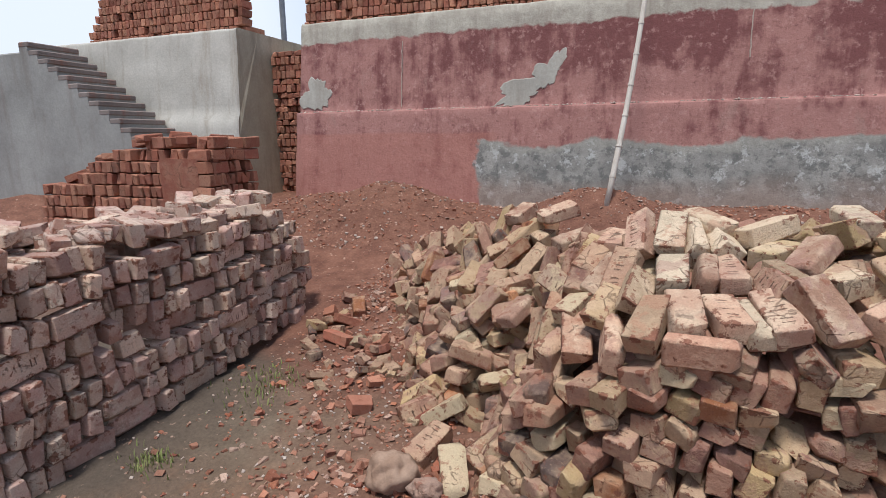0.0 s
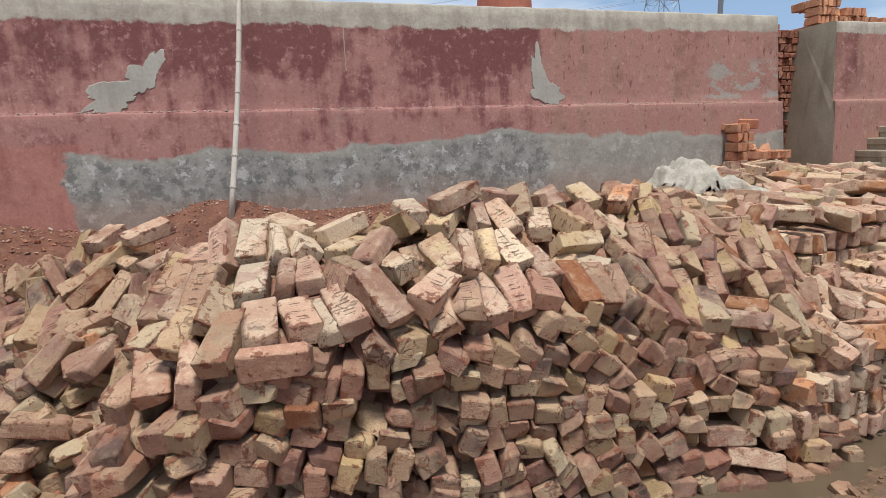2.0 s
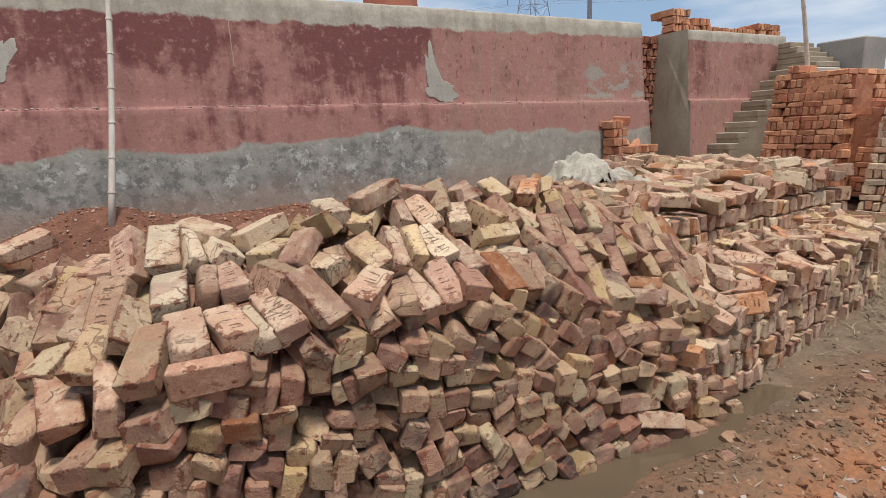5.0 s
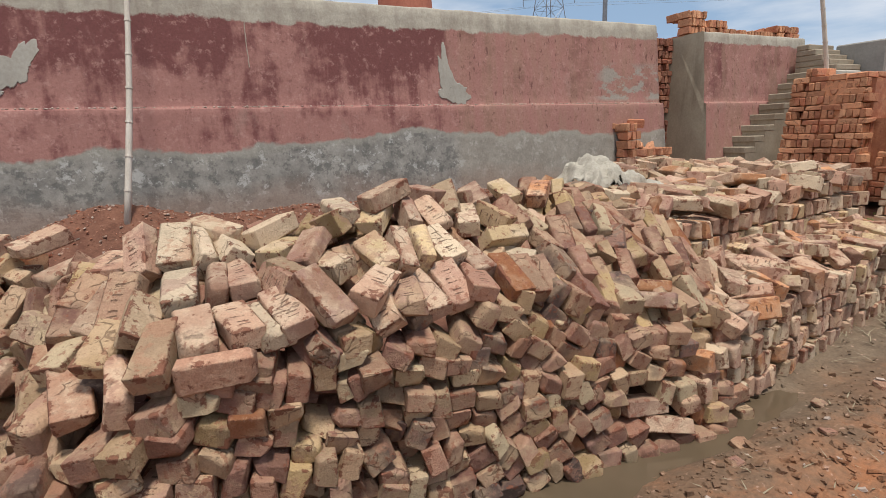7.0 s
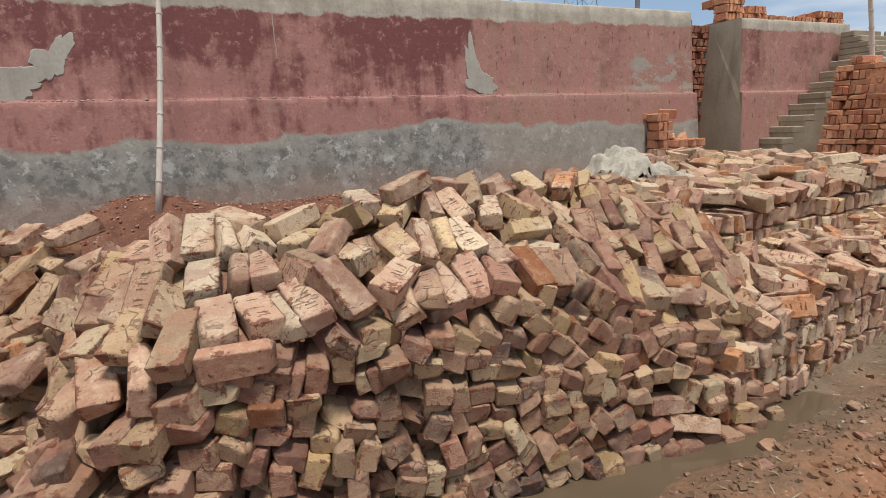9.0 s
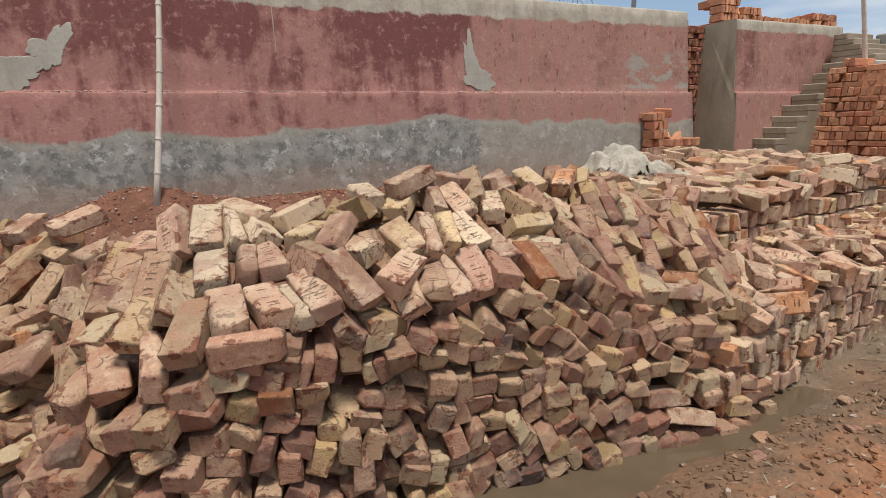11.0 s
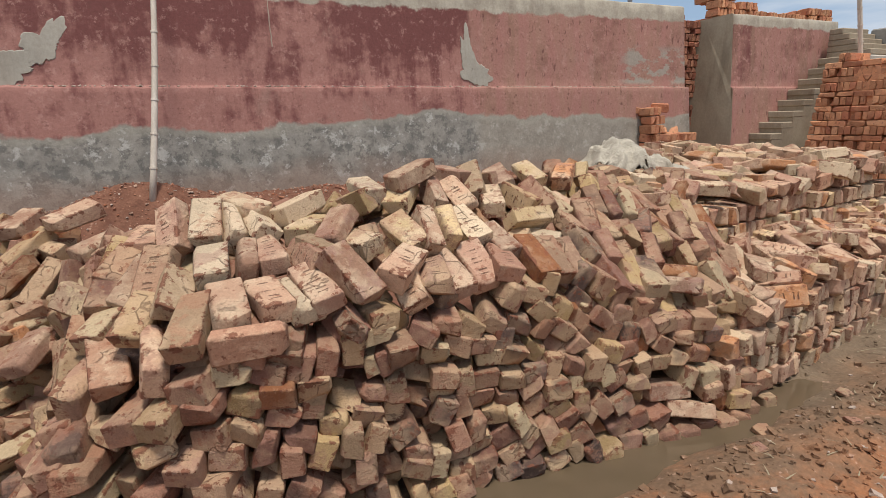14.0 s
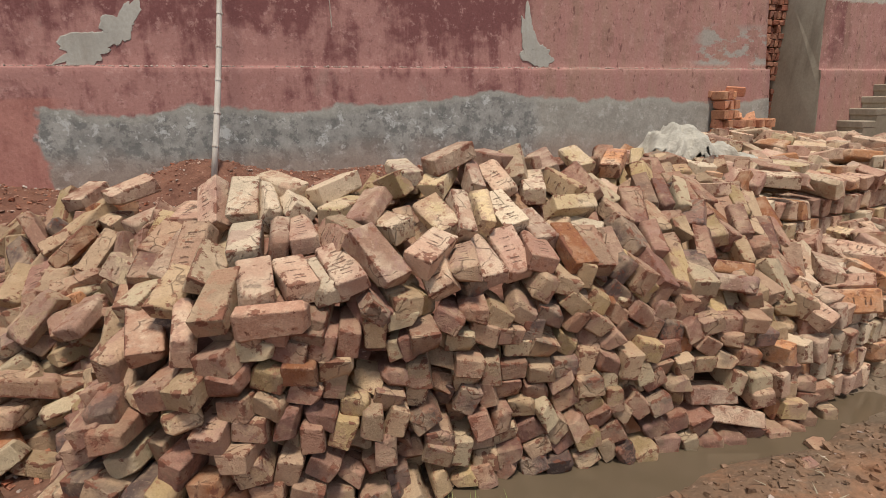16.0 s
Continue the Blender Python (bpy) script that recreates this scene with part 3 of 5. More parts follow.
def wall_block(name, label, x0, x1, top, depth, material, end_material, seam=True, foot=0.2, lean=0.03):
    """A leaning plastered block whose lower course stands proud, with worn edges."""
    prof = [(front_y(z), z) for z in np.arange(foot, SEAM - 0.02, 0.12)]
    if seam:
        prof += [(front_y(SEAM - 0.02), SEAM - 0.02), (front_y(SEAM - 0.01) + 0.006, SEAM - 0.004), (front_y(SEAM) - 0.006, SEAM)]
    prof += [(front_y(z), z) for z in np.arange(SEAM + 0.02, top - 0.03, 0.12)]
    prof += [(front_y(top) + 0.0, top - 0.025), (front_y(top) + 0.012, top - 0.007), (front_y(top) + 0.03, top)]
    nf = len(prof)
    prof += [(front_y(top) + depth * k, top) for k in (0.25, 0.5, 1.0)] + [(front_y(top) + depth, foot)]
    xs = list(np.linspace(x0, x1, max(3, int((x1 - x0) / 0.11))))
    bm = bmesh.new()
    rows = []
    for i, x in enumerate(xs):
        row = []
        for j, (y, z) in enumerate(prof):
            xx, yy, zz = x, y, z
            if j < nf:
                v = noise.fractal(Vector((x * 1.7, z * 1.7, 3.0)), 1.0, 2.0, 4)
                yy += 0.010 * v
                if z > top - 0.03:
                    zz += 0.010 * noise.noise(Vector((x * 4, 0, 8)))
                if abs(z - SEAM) < 0.03:
                    zz += 0.012 * noise.noise(Vector((x * 5, 2, 1)))
                    yy += 0.012 * noise.noise(Vector((x * 9, 5, 1)))
            # ends draw in a little towards the top
            end = 1 if i == len(xs) - 1 else -1 if i == 0 else 0
            if end:
                xx -= end * (lean * (z - SEAM) / 1.1 + (0.0 if z < SEAM else 0.02)) + 0.006 * noise.noise(Vector((z * 5, x, 0)))
            row.append(bm.verts.new((xx, yy, zz)))
        rows.append(row)
    for a, b in zip(rows, rows[1:]):
        for j in range(len(prof) - 1):
            f = bm.faces.new((a[j], b[j], b[j + 1], a[j + 1]))
            f.smooth = True
    for row in (rows[0], rows[-1]):
        f = bm.faces.new(row)
        f.material_index = 1
    bmesh.ops.recalc_face_normals(bm, faces=bm.faces)
    ob = part(name, bm, material)
    ob.data.materials.append(end_material)
    return tagged(ob, label, "wall", kind="structure")


north = wall_block("wall_north", "leaning kiln wall in streaked red wash over grey cement", -4.03, 6.80, 2.81, 1.6, WALL, TAN)
west = wall_block("wall_west_block", "plain grey cement kiln block with rain streaks", -9.2, -4.96, 2.85, 1.8, GREY, TAN, seam=False)
east = wall_block("wall_east_block", "pink washed kiln block with grey cement cap", 7.70, 10.3, 2.77, 2.2, WALL, TAN)


def build_backs():
    """Plain masses behind the openings, which close the kiln."""
    for x0, x1 in ((-5.0, -3.95), (6.7, 7.8)):
        bm = bmesh.new()
        add_box(bm, Matrix.Translation(((x0 + x1) / 2, 8.1, 1.3)), (x1 - x0 - 0.02, 0.5, 2.5))
        tagged(part("wall_back", bm, TAN), "dark cement back of a kiln opening", "wall", kind="structure")
    bm = bmesh.new()
    add_box(bm, Matrix.Translation((0.5, 10.9, 1.25)), (26.0, 4.6, 2.7))
    tagged(part("kiln_top", bm, EARTH), "earth-filled kiln body behind the wall", "kiln", kind="structure")


build_backs()


def patch_of(name, cx, cz, w, h, seed, parent, tilt=0.0):
    """A repair of raw cement smeared on the wall, 4 mm thick with a ragged outline."""
    bm = bmesh.new()
    n = 90
    ring = []
    for i in range(n):
        a = 2 * math.pi * i / n
        k = 1 + 0.7 * noise.noise(Vector((math.cos(a) * 1.2, math.sin(a) * 1.2, seed))) + 0.26 * noise.fractal(Vector((math.cos(a) * 2.6, math.sin(a) * 2.6, seed + 5)), 0.8, 2.0, 4)
        u, v = math.cos(a) * w / 2 * k, math.sin(a) * h / 2 * k
        u, v = u * math.cos(tilt) - v * math.sin(tilt), u * math.sin(tilt) + v * math.cos(tilt)
        z = max(cz + v, SEAM + 0.012)
        ring.append((cx + u, z))
    outer = [bm.verts.new((x, front_y(z) + 0.0, z)) for x, z in ring]
    inner = [bm.verts.new((cx + (x - cx) * 0.95, front_y(z) - 0.006, cz + (z - cz) * 0.95 if z > SEAM + 0.02 else z)) for x, z in ring]
    for i in range(n):
        bm.faces.new((outer[i], outer[(i + 1) % n], inner[(i + 1) % n], inner[i]))
    bm.faces.new(inner)
    bmesh.ops.recalc_face_normals(bm, faces=bm.faces)
    return part(name, bm, PATCH, parent, "raw grey cement repair")


patch_of("cement_patch", -3.76, 1.92, 0.42, 0.40, 1.0, north)
patch_of("cement_patch", -1.12, 1.85, 0.58, 0.28, 2.0, north, 0.35)
patch_of("cement_patch", -0.82, 2.08, 0.44, 0.24, 9.0, north, 0.9)
patch_of("cement_patch", 3.30, 2.06, 0.17, 0.50, 4.0, north, 0.15)
patch_of("cement_patch", 3.43, 1.84, 0.38, 0.26, 1.0, north, -0.3)


def crack(x, z0, z1, parent):
    bm = bmesh.new()
    n = 14
    pts = [(x + 0.012 * noise.noise(Vector((i * 0.9, x, 0))), z0 + (z1 - z0) * i / n) for i in range(n + 1)]
    for (xa, za), (xb, zb) in zip(pts, pts[1:]):
        y = front_y((za + zb) / 2) - 0.008
        add_rod(bm, (xa, y, za), (xb, front_y(zb) - 0.008, zb), 0.006, 0.006, 5)
    part("joint_line", bm, LIME, parent, "pale drip line of lime")


crack(-2.57, 1.74, 2.5, north)
crack(1.09, 2.1, 2.54, north)


def ledge_crumbs():
    r = random.Random(3)
    spots = []
    for _ in range(900):
        x = r.uniform(-4.0, 6.75)
        if noise.noise(Vector((x * 1.5, 0, 4))) < -0.25 and r.random() < 0.7:
            continue
        spots.append((x, front_y(SEAM) - r.uniform(0.0, 0.045), SEAM + 0.004, r.choice((0.004, 0.006, 0.008, 0.013))))
    scatter("ledge_crumbs", "pale lime crumbs lying along the wall ledge", LIME, spots, 5)


ledge_crumbs()


# ---- stairs ----
def build_stairs(name, label, x0, z0, run, rise, n, y0, y1, sign):
    st = thing(name, (x0, (y0 + y1) / 2, 0.2), label, "stairs")
    bm = bmesh.new()
    # side wall under the treads
    pts = [(x0, 0.1)]
    for i in range(n):
        pts += [(x0 + sign * run * i, z0 + rise * (i + 1) - 0.035), (x0 + sign * run * (i + 1), z0 + rise * (i + 1) - 0.035)]
    pts += [(x0 + sign * run * n, 0.1)]
    a = [bm.verts.new((x, y0 + 0.004, z)) for x, z in pts]
    b = [bm.verts.new((x, y1, z)) for x, z in pts]
    bm.faces.new(a)
    bm.faces.new(b)
    for i in range(len(pts)):
        j = (i + 1) % len(pts)
        bm.faces.new((a[i], a[j], b[j], b[i]))
    bmesh.ops.recalc_face_normals(bm, faces=bm.faces)
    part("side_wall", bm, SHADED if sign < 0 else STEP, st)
    for i in range(n):
        bm = bmesh.new()
        add_box(bm, Matrix.Translation((x0 + sign * run * (i + 0.45), (y0 + y1) / 2, z0 + rise * (i + 0.7) + 0.008 * noise.noise(Vector((i * 3.1, x0, 0))))),
                (run * 1.12, y1 - y0, rise * 0.6), 0.012)
        part("step", bm, STEP if sign > 0 else STAIRBRICK, st)
    return st


# Darker copy of the grey cement: shade put into the colour.
SHADED = grey_plaster("shaded_cement", (0.25, 0.245, 0.23), (0.34, 0.335, 0.315), (0.20, 0.17, 0.15))
STAIRBRICK = grey_plaster("worn_brick_step", (0.18, 0.15, 0.135), (0.26, 0.22, 0.20), (0.26, 0.12, 0.085))
build_stairs("staircase", "worn grey cement staircase climbing the kiln side", 7.88, 0.70, 0.215, 0.161, 9, 6.28, 6.70, 1)
build_stairs("staircase", "worn brick staircase beside the grey kiln block", -5.05, 0.74, 0.170, 0.1165, 17, 5.95, 6.68, -1)


def landing(name, label, x0, x1, y0, y1, z1, steps=0, skin=None):
    st = thing(name, ((x0 + x1) / 2, (y0 + y1) / 2, 0.2), label, "landing")
    bm = bmesh.new()
    add_box(bm, Matrix.Translation(((x0 + x1) / 2, (y0 + y1) / 2, z1 / 2)), (x1 - x0, y1 - y0, z1), 0.02)
    part("body", bm, skin or GREY, st)
    for i in range(steps):
        bm = bmesh.new()
        ya = y0 + 0.02 + i * 0.11
        add_box(bm, Matrix.Translation(((x0 + x1) / 2, (ya + y1) / 2, z1 + 0.004 + 0.09 * (i + 0.5))), (x1 - x0 - 0.02, y1 - ya, 0.088), 0.012)
        part("step", bm, STEP, st)


landing("stair_landing", "grey cement landing with long shallow steps", 9.80, 10.5, 6.05, 6.72, 2.15, 5)
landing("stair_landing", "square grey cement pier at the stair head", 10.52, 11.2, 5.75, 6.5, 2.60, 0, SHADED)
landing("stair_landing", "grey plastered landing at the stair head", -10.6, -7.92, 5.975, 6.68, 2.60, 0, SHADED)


# ---- stacked bricks ----
WIDE = {'H': BW + .004, 'E': BH + .004, 'S': BL + .006, 'T': BL + .006}
TALL = {'H': BH + .003, 'E': BW + .003, 'S': BH + .003, 'T': BW + .003}


def course_wall(r, start, turn, length, top, modes, jit=0.3, lean=0.0, deep=1, prio=0.0, foot=None, drift=0.0, taper=0.6):
    """Bricks of an outer face: courses upward from start, running along turn (degrees), the face to the right of the way.
    top: height above start, by the distance run. jit 0 is neat, 1 is sloppy."""
    d = Vector((math.cos(radians(turn)), math.sin(radians(turn)), 0))
    nrm = Vector((d.y, -d.x, 0))
    up = Vector((0, 0, 1))
    out, z, k = [], 0.0, 0
    peak = max(top(s) for s in np.linspace(0, length, 30))
    while z < peak:
        mode = modes[k % len(modes)]
        for layer in range(deep):
            neat = jit < 0.5
            s = lean * z * taper if neat else r.uniform(-0.6, 0.0) * WIDE[mode]
            stop = length - s + 0.02 if neat else length
            while s < stop:
                m = mode
                if m in 'HE' and r.random() < (0.0 if neat else 0.05 + 0.10 * jit):
                    m = {'H': 'S', 'E': 'T'}[mode] if r.random() < 0.5 else m
                if neat and m in 'ST' and s + WIDE[m] > stop + 0.03:
                    m = 'H' if m == 'S' else 'E'
                w, h = WIDE[m], TALL[m]
                if neat and s + w > stop + 0.05:
                    break
                c = s + w / 2
                s += w * (1 + r.uniform(0, 0.02 + 0.06 * jit))
                if c > stop or z + h * 0.6 > top(c) or (layer and z + h * 2.2 < top(c)):
                    continue
                half = BW / 2 if m in 'ST' else BL / 2
                inset = half + layer * (BL + 0.01) + lean * z + r.gauss(0, 0.016 * jit)
                g = foot(c) if foot else 0.0
                sag = drift * noise.noise(Vector((c * 1.7, z * 1.5, prio)))
                at = Vector(start) + d * c - nrm * inset + up * (z + h / 2 + g + sag)
                along, upv = (nrm, up) if m == 'H' else (nrm, d) if m == 'E' else (d, up) if m == 'S' else (d, nrm)
                yaw, pit, rol = (r.gauss(0, a * jit) for a in (0.085, 0.06, 0.10))
                along = Matrix.Rotation(yaw, 3, 'Z') @ Vector(along) + up * pit
                out.append((prio + layer * 5 - z * 0.01, axes_pose(at, along, upv, rol + sag * 1.5, (r.uniform(.96, 1.02), r.uniform(.95, .99) - 0.05 * jit, r.uniform(.95, .99) - 0.05 * jit)), kind_of(r, 0.92)))
        z += TALL[mode] * (1 + 0.015 * jit)
        k += 1
    return out


def loose_top(r, start, turn, length, depth, top, n, foot=None, across=0.0):
    """Bricks thrown down on the top of a stack."""
    d = Vector((math.cos(radians(turn)), math.sin(radians(turn)), 0))
    nrm = Vector((d.y, -d.x, 0))
    out = []
    for _ in range(n):
        c, q = r.uniform(0.05, length - 0.05), r.uniform(0.08, depth - 0.05)
        g = foot(c) if foot else 0.0
        at = Vector(start) + d * c - nrm * q + Vector((0, 0, top(c) + g + r.uniform(-0.01, 0.05)))
        along = Matrix.Rotation(r.uniform(0, 6.3), 3, 'Z') @ Vector((1, 0, 0))
        if r.random() < across:
            along = Matrix.Rotation(r.gauss(0.15, 0.3), 3, 'Z') @ nrm
        along = along + Vector((0, 0, r.gauss(0, 0.16)))
        out.append((1.0, axes_pose(at, along, Vector((r.gauss(0, .1), r.gauss(0, .1), 1)), r.choice((0, 0, 0, 1.57)) + r.gauss(0, 0.12)), kind_of(r, 0.85)))
    return out


def left_stack():
    r = random.Random(21)
    st = thing("brick_stack", (-2.3, 2.8, 0.1), "long stack of weathered pale bricks standing on mud", "brick stack", "brick stacks")
    foot = lambda c: 0.012 + 0.10 * smooth(1.0, 2.7, c)
    top = lambda c: 0.90 + 0.04 * math.sin(c * 2.3) - 0.02 * c - 0.16 * smooth(2.4, 2.75, c)
    laid = course_wall(r, (-1.93, 1.2, 0.0), 92.5, 2.75, top, "EEEEEEEE", 1.05, 0.05, 3, 0.0, foot, 0.035)
    laid += loose_top(r, (-1.98, 1.3, 0.02), 92.5, 2.6, 0.68, top, 85, foot)
    DUSTY_B.emit(st, laid, 300)


def far_stack(name, label, brick, faces, seed, group="brick stacks", loose=0):
    r = random.Random(seed)
    (x, y, z), *_ = faces[0]
    st = thing(name, (x, y, z), label, "brick stack", group)
    laid = []
    for start, turn, length, height, modes, jit, lean, deep in faces:
        top = height if callable(height) else (lambda c, h=height: h + 0.03 * math.sin(c * 5))
        laid += course_wall(r, start, turn, length, top, modes, jit, lean, deep, len(laid) * 0.0)
    if loose:
        start, turn, length, height, *_ = faces[0]
        laid += loose_top(r, start, turn, length, 0.6, height, loose)
    # packed bricks inside the stack, seen only as dark joints
    for start, turn, length, height, modes, jit, lean, deep in faces:
        top = height if callable(height) else (lambda c, h=height: h)
        low = min(top(c) for c in np.linspace(0.05, length - 0.05, 12)) - 0.13
        d = Vector((math.cos(radians(turn)), math.sin(radians(turn)), 0))
        n = Vector((d.y, -d.x, 0))
        mid = Vector(start) + d * length / 2 - n * (0.11 + 0.22 + lean * low) + Vector((0, 0, low / 2))
        bm = bmesh.new()
        add_box(bm, Matrix.Translation(mid) @ pose(0, 0, 0, 0, 0, turn), (length - 0.06, 0.44, low))
        part("packed_core", bm, brick.material, st)
    brick.emit(st, laid, 300)
    return st


# ---- the tumbled pile ----
# Stations along the pile: foot (x, y), shoulder (x, y, z), crest (x, y, z).
STATIONS = [
    (-1.62, 4.35, -1.60, 4.50, 0.34, -1.50, 4.78, 0.44),
    (-1.36, 3.92, -1.18, 4.15, 0.52, -1.05, 4.48, 0.66),
    (-0.82, 2.88, -0.55, 3.25, 0.52, -0.40, 3.72, 0.82),
    (-0.42, 2.98, -0.24, 3.18, 0.40, -0.12, 3.52, 0.80),
    (-0.32, 2.46, -0.10, 2.58, 0.62, 0.02, 3.22, 0.89),
    (0.04, 2.38, 0.18, 2.44, 0.77, 0.34, 3.02, 0.99),
    (0.62, 2.42, 0.65, 2.46, 0.84, 0.75, 3.00, 0.99),
    (1.16, 2.46, 1.22, 2.56, 0.84, 1.35, 3.12, 1.04),
    (1.76, 2.40, 1.80, 2.57, 0.68, 1.95, 3.22, 1.04),
    (2.30, 2.36, 2.30, 2.53, 0.56, 2.50, 3.30, 0.98),
    (2.66, 2.38, 2.70, 2.54, 0.45, 2.85, 3.20, 0.93),
]


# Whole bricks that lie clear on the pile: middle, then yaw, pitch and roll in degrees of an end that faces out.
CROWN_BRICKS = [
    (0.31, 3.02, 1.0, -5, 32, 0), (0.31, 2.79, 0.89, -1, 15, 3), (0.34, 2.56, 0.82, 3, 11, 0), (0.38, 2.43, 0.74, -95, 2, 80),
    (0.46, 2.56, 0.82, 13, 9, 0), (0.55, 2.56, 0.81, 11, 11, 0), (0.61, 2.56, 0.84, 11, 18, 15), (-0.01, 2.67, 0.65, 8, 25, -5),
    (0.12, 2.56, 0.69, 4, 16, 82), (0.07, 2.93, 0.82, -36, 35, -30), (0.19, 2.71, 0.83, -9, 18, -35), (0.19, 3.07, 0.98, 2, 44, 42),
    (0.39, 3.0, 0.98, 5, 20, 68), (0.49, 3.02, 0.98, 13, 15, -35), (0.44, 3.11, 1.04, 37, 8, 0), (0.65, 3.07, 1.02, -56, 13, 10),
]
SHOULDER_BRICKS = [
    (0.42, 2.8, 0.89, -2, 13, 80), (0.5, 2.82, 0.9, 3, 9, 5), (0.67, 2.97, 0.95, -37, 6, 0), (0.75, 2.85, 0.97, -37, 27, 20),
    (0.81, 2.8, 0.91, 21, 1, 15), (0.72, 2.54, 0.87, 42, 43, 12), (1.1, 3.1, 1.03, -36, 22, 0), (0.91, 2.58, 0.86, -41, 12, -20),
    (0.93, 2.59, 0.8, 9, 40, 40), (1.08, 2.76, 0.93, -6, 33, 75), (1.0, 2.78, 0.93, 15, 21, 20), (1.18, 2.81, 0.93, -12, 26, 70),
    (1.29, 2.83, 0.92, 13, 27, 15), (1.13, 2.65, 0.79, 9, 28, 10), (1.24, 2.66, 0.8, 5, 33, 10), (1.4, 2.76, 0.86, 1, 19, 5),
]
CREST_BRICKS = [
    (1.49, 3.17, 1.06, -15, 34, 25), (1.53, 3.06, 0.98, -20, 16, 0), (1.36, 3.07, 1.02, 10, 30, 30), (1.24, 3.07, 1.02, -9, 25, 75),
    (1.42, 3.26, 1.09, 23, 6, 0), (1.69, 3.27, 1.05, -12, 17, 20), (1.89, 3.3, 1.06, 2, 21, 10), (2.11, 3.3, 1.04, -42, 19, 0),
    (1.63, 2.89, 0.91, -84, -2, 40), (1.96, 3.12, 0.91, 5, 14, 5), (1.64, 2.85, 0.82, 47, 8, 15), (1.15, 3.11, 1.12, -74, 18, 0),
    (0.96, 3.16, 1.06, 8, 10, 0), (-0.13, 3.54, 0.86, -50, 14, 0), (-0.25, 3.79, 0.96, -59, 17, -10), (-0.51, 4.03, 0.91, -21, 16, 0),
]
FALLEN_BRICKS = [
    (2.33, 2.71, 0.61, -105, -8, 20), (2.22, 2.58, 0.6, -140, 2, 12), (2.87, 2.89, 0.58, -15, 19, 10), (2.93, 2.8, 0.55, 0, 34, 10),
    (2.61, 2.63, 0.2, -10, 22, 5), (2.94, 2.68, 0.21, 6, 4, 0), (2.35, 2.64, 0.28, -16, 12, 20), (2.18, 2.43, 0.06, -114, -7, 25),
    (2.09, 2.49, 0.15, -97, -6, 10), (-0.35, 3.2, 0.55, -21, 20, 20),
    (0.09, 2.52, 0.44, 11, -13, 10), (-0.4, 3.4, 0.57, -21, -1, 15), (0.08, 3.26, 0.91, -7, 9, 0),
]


def station(u):
    u = min(max(u, 0.0), len(STATIONS) - 1.0)
    i = min(int(u), len(STATIONS) - 2)
    t = u - i
    a, b = np.array(STATIONS[i]), np.array(STATIONS[i + 1])
    p = a * (1 - t) + b * t
    foot = Vector((p[0], p[1], max(0.0, ground_z(p[0], p[1], False)) - 0.05))
    return foot, Vector(p[2:5]), Vector(p[5:8])


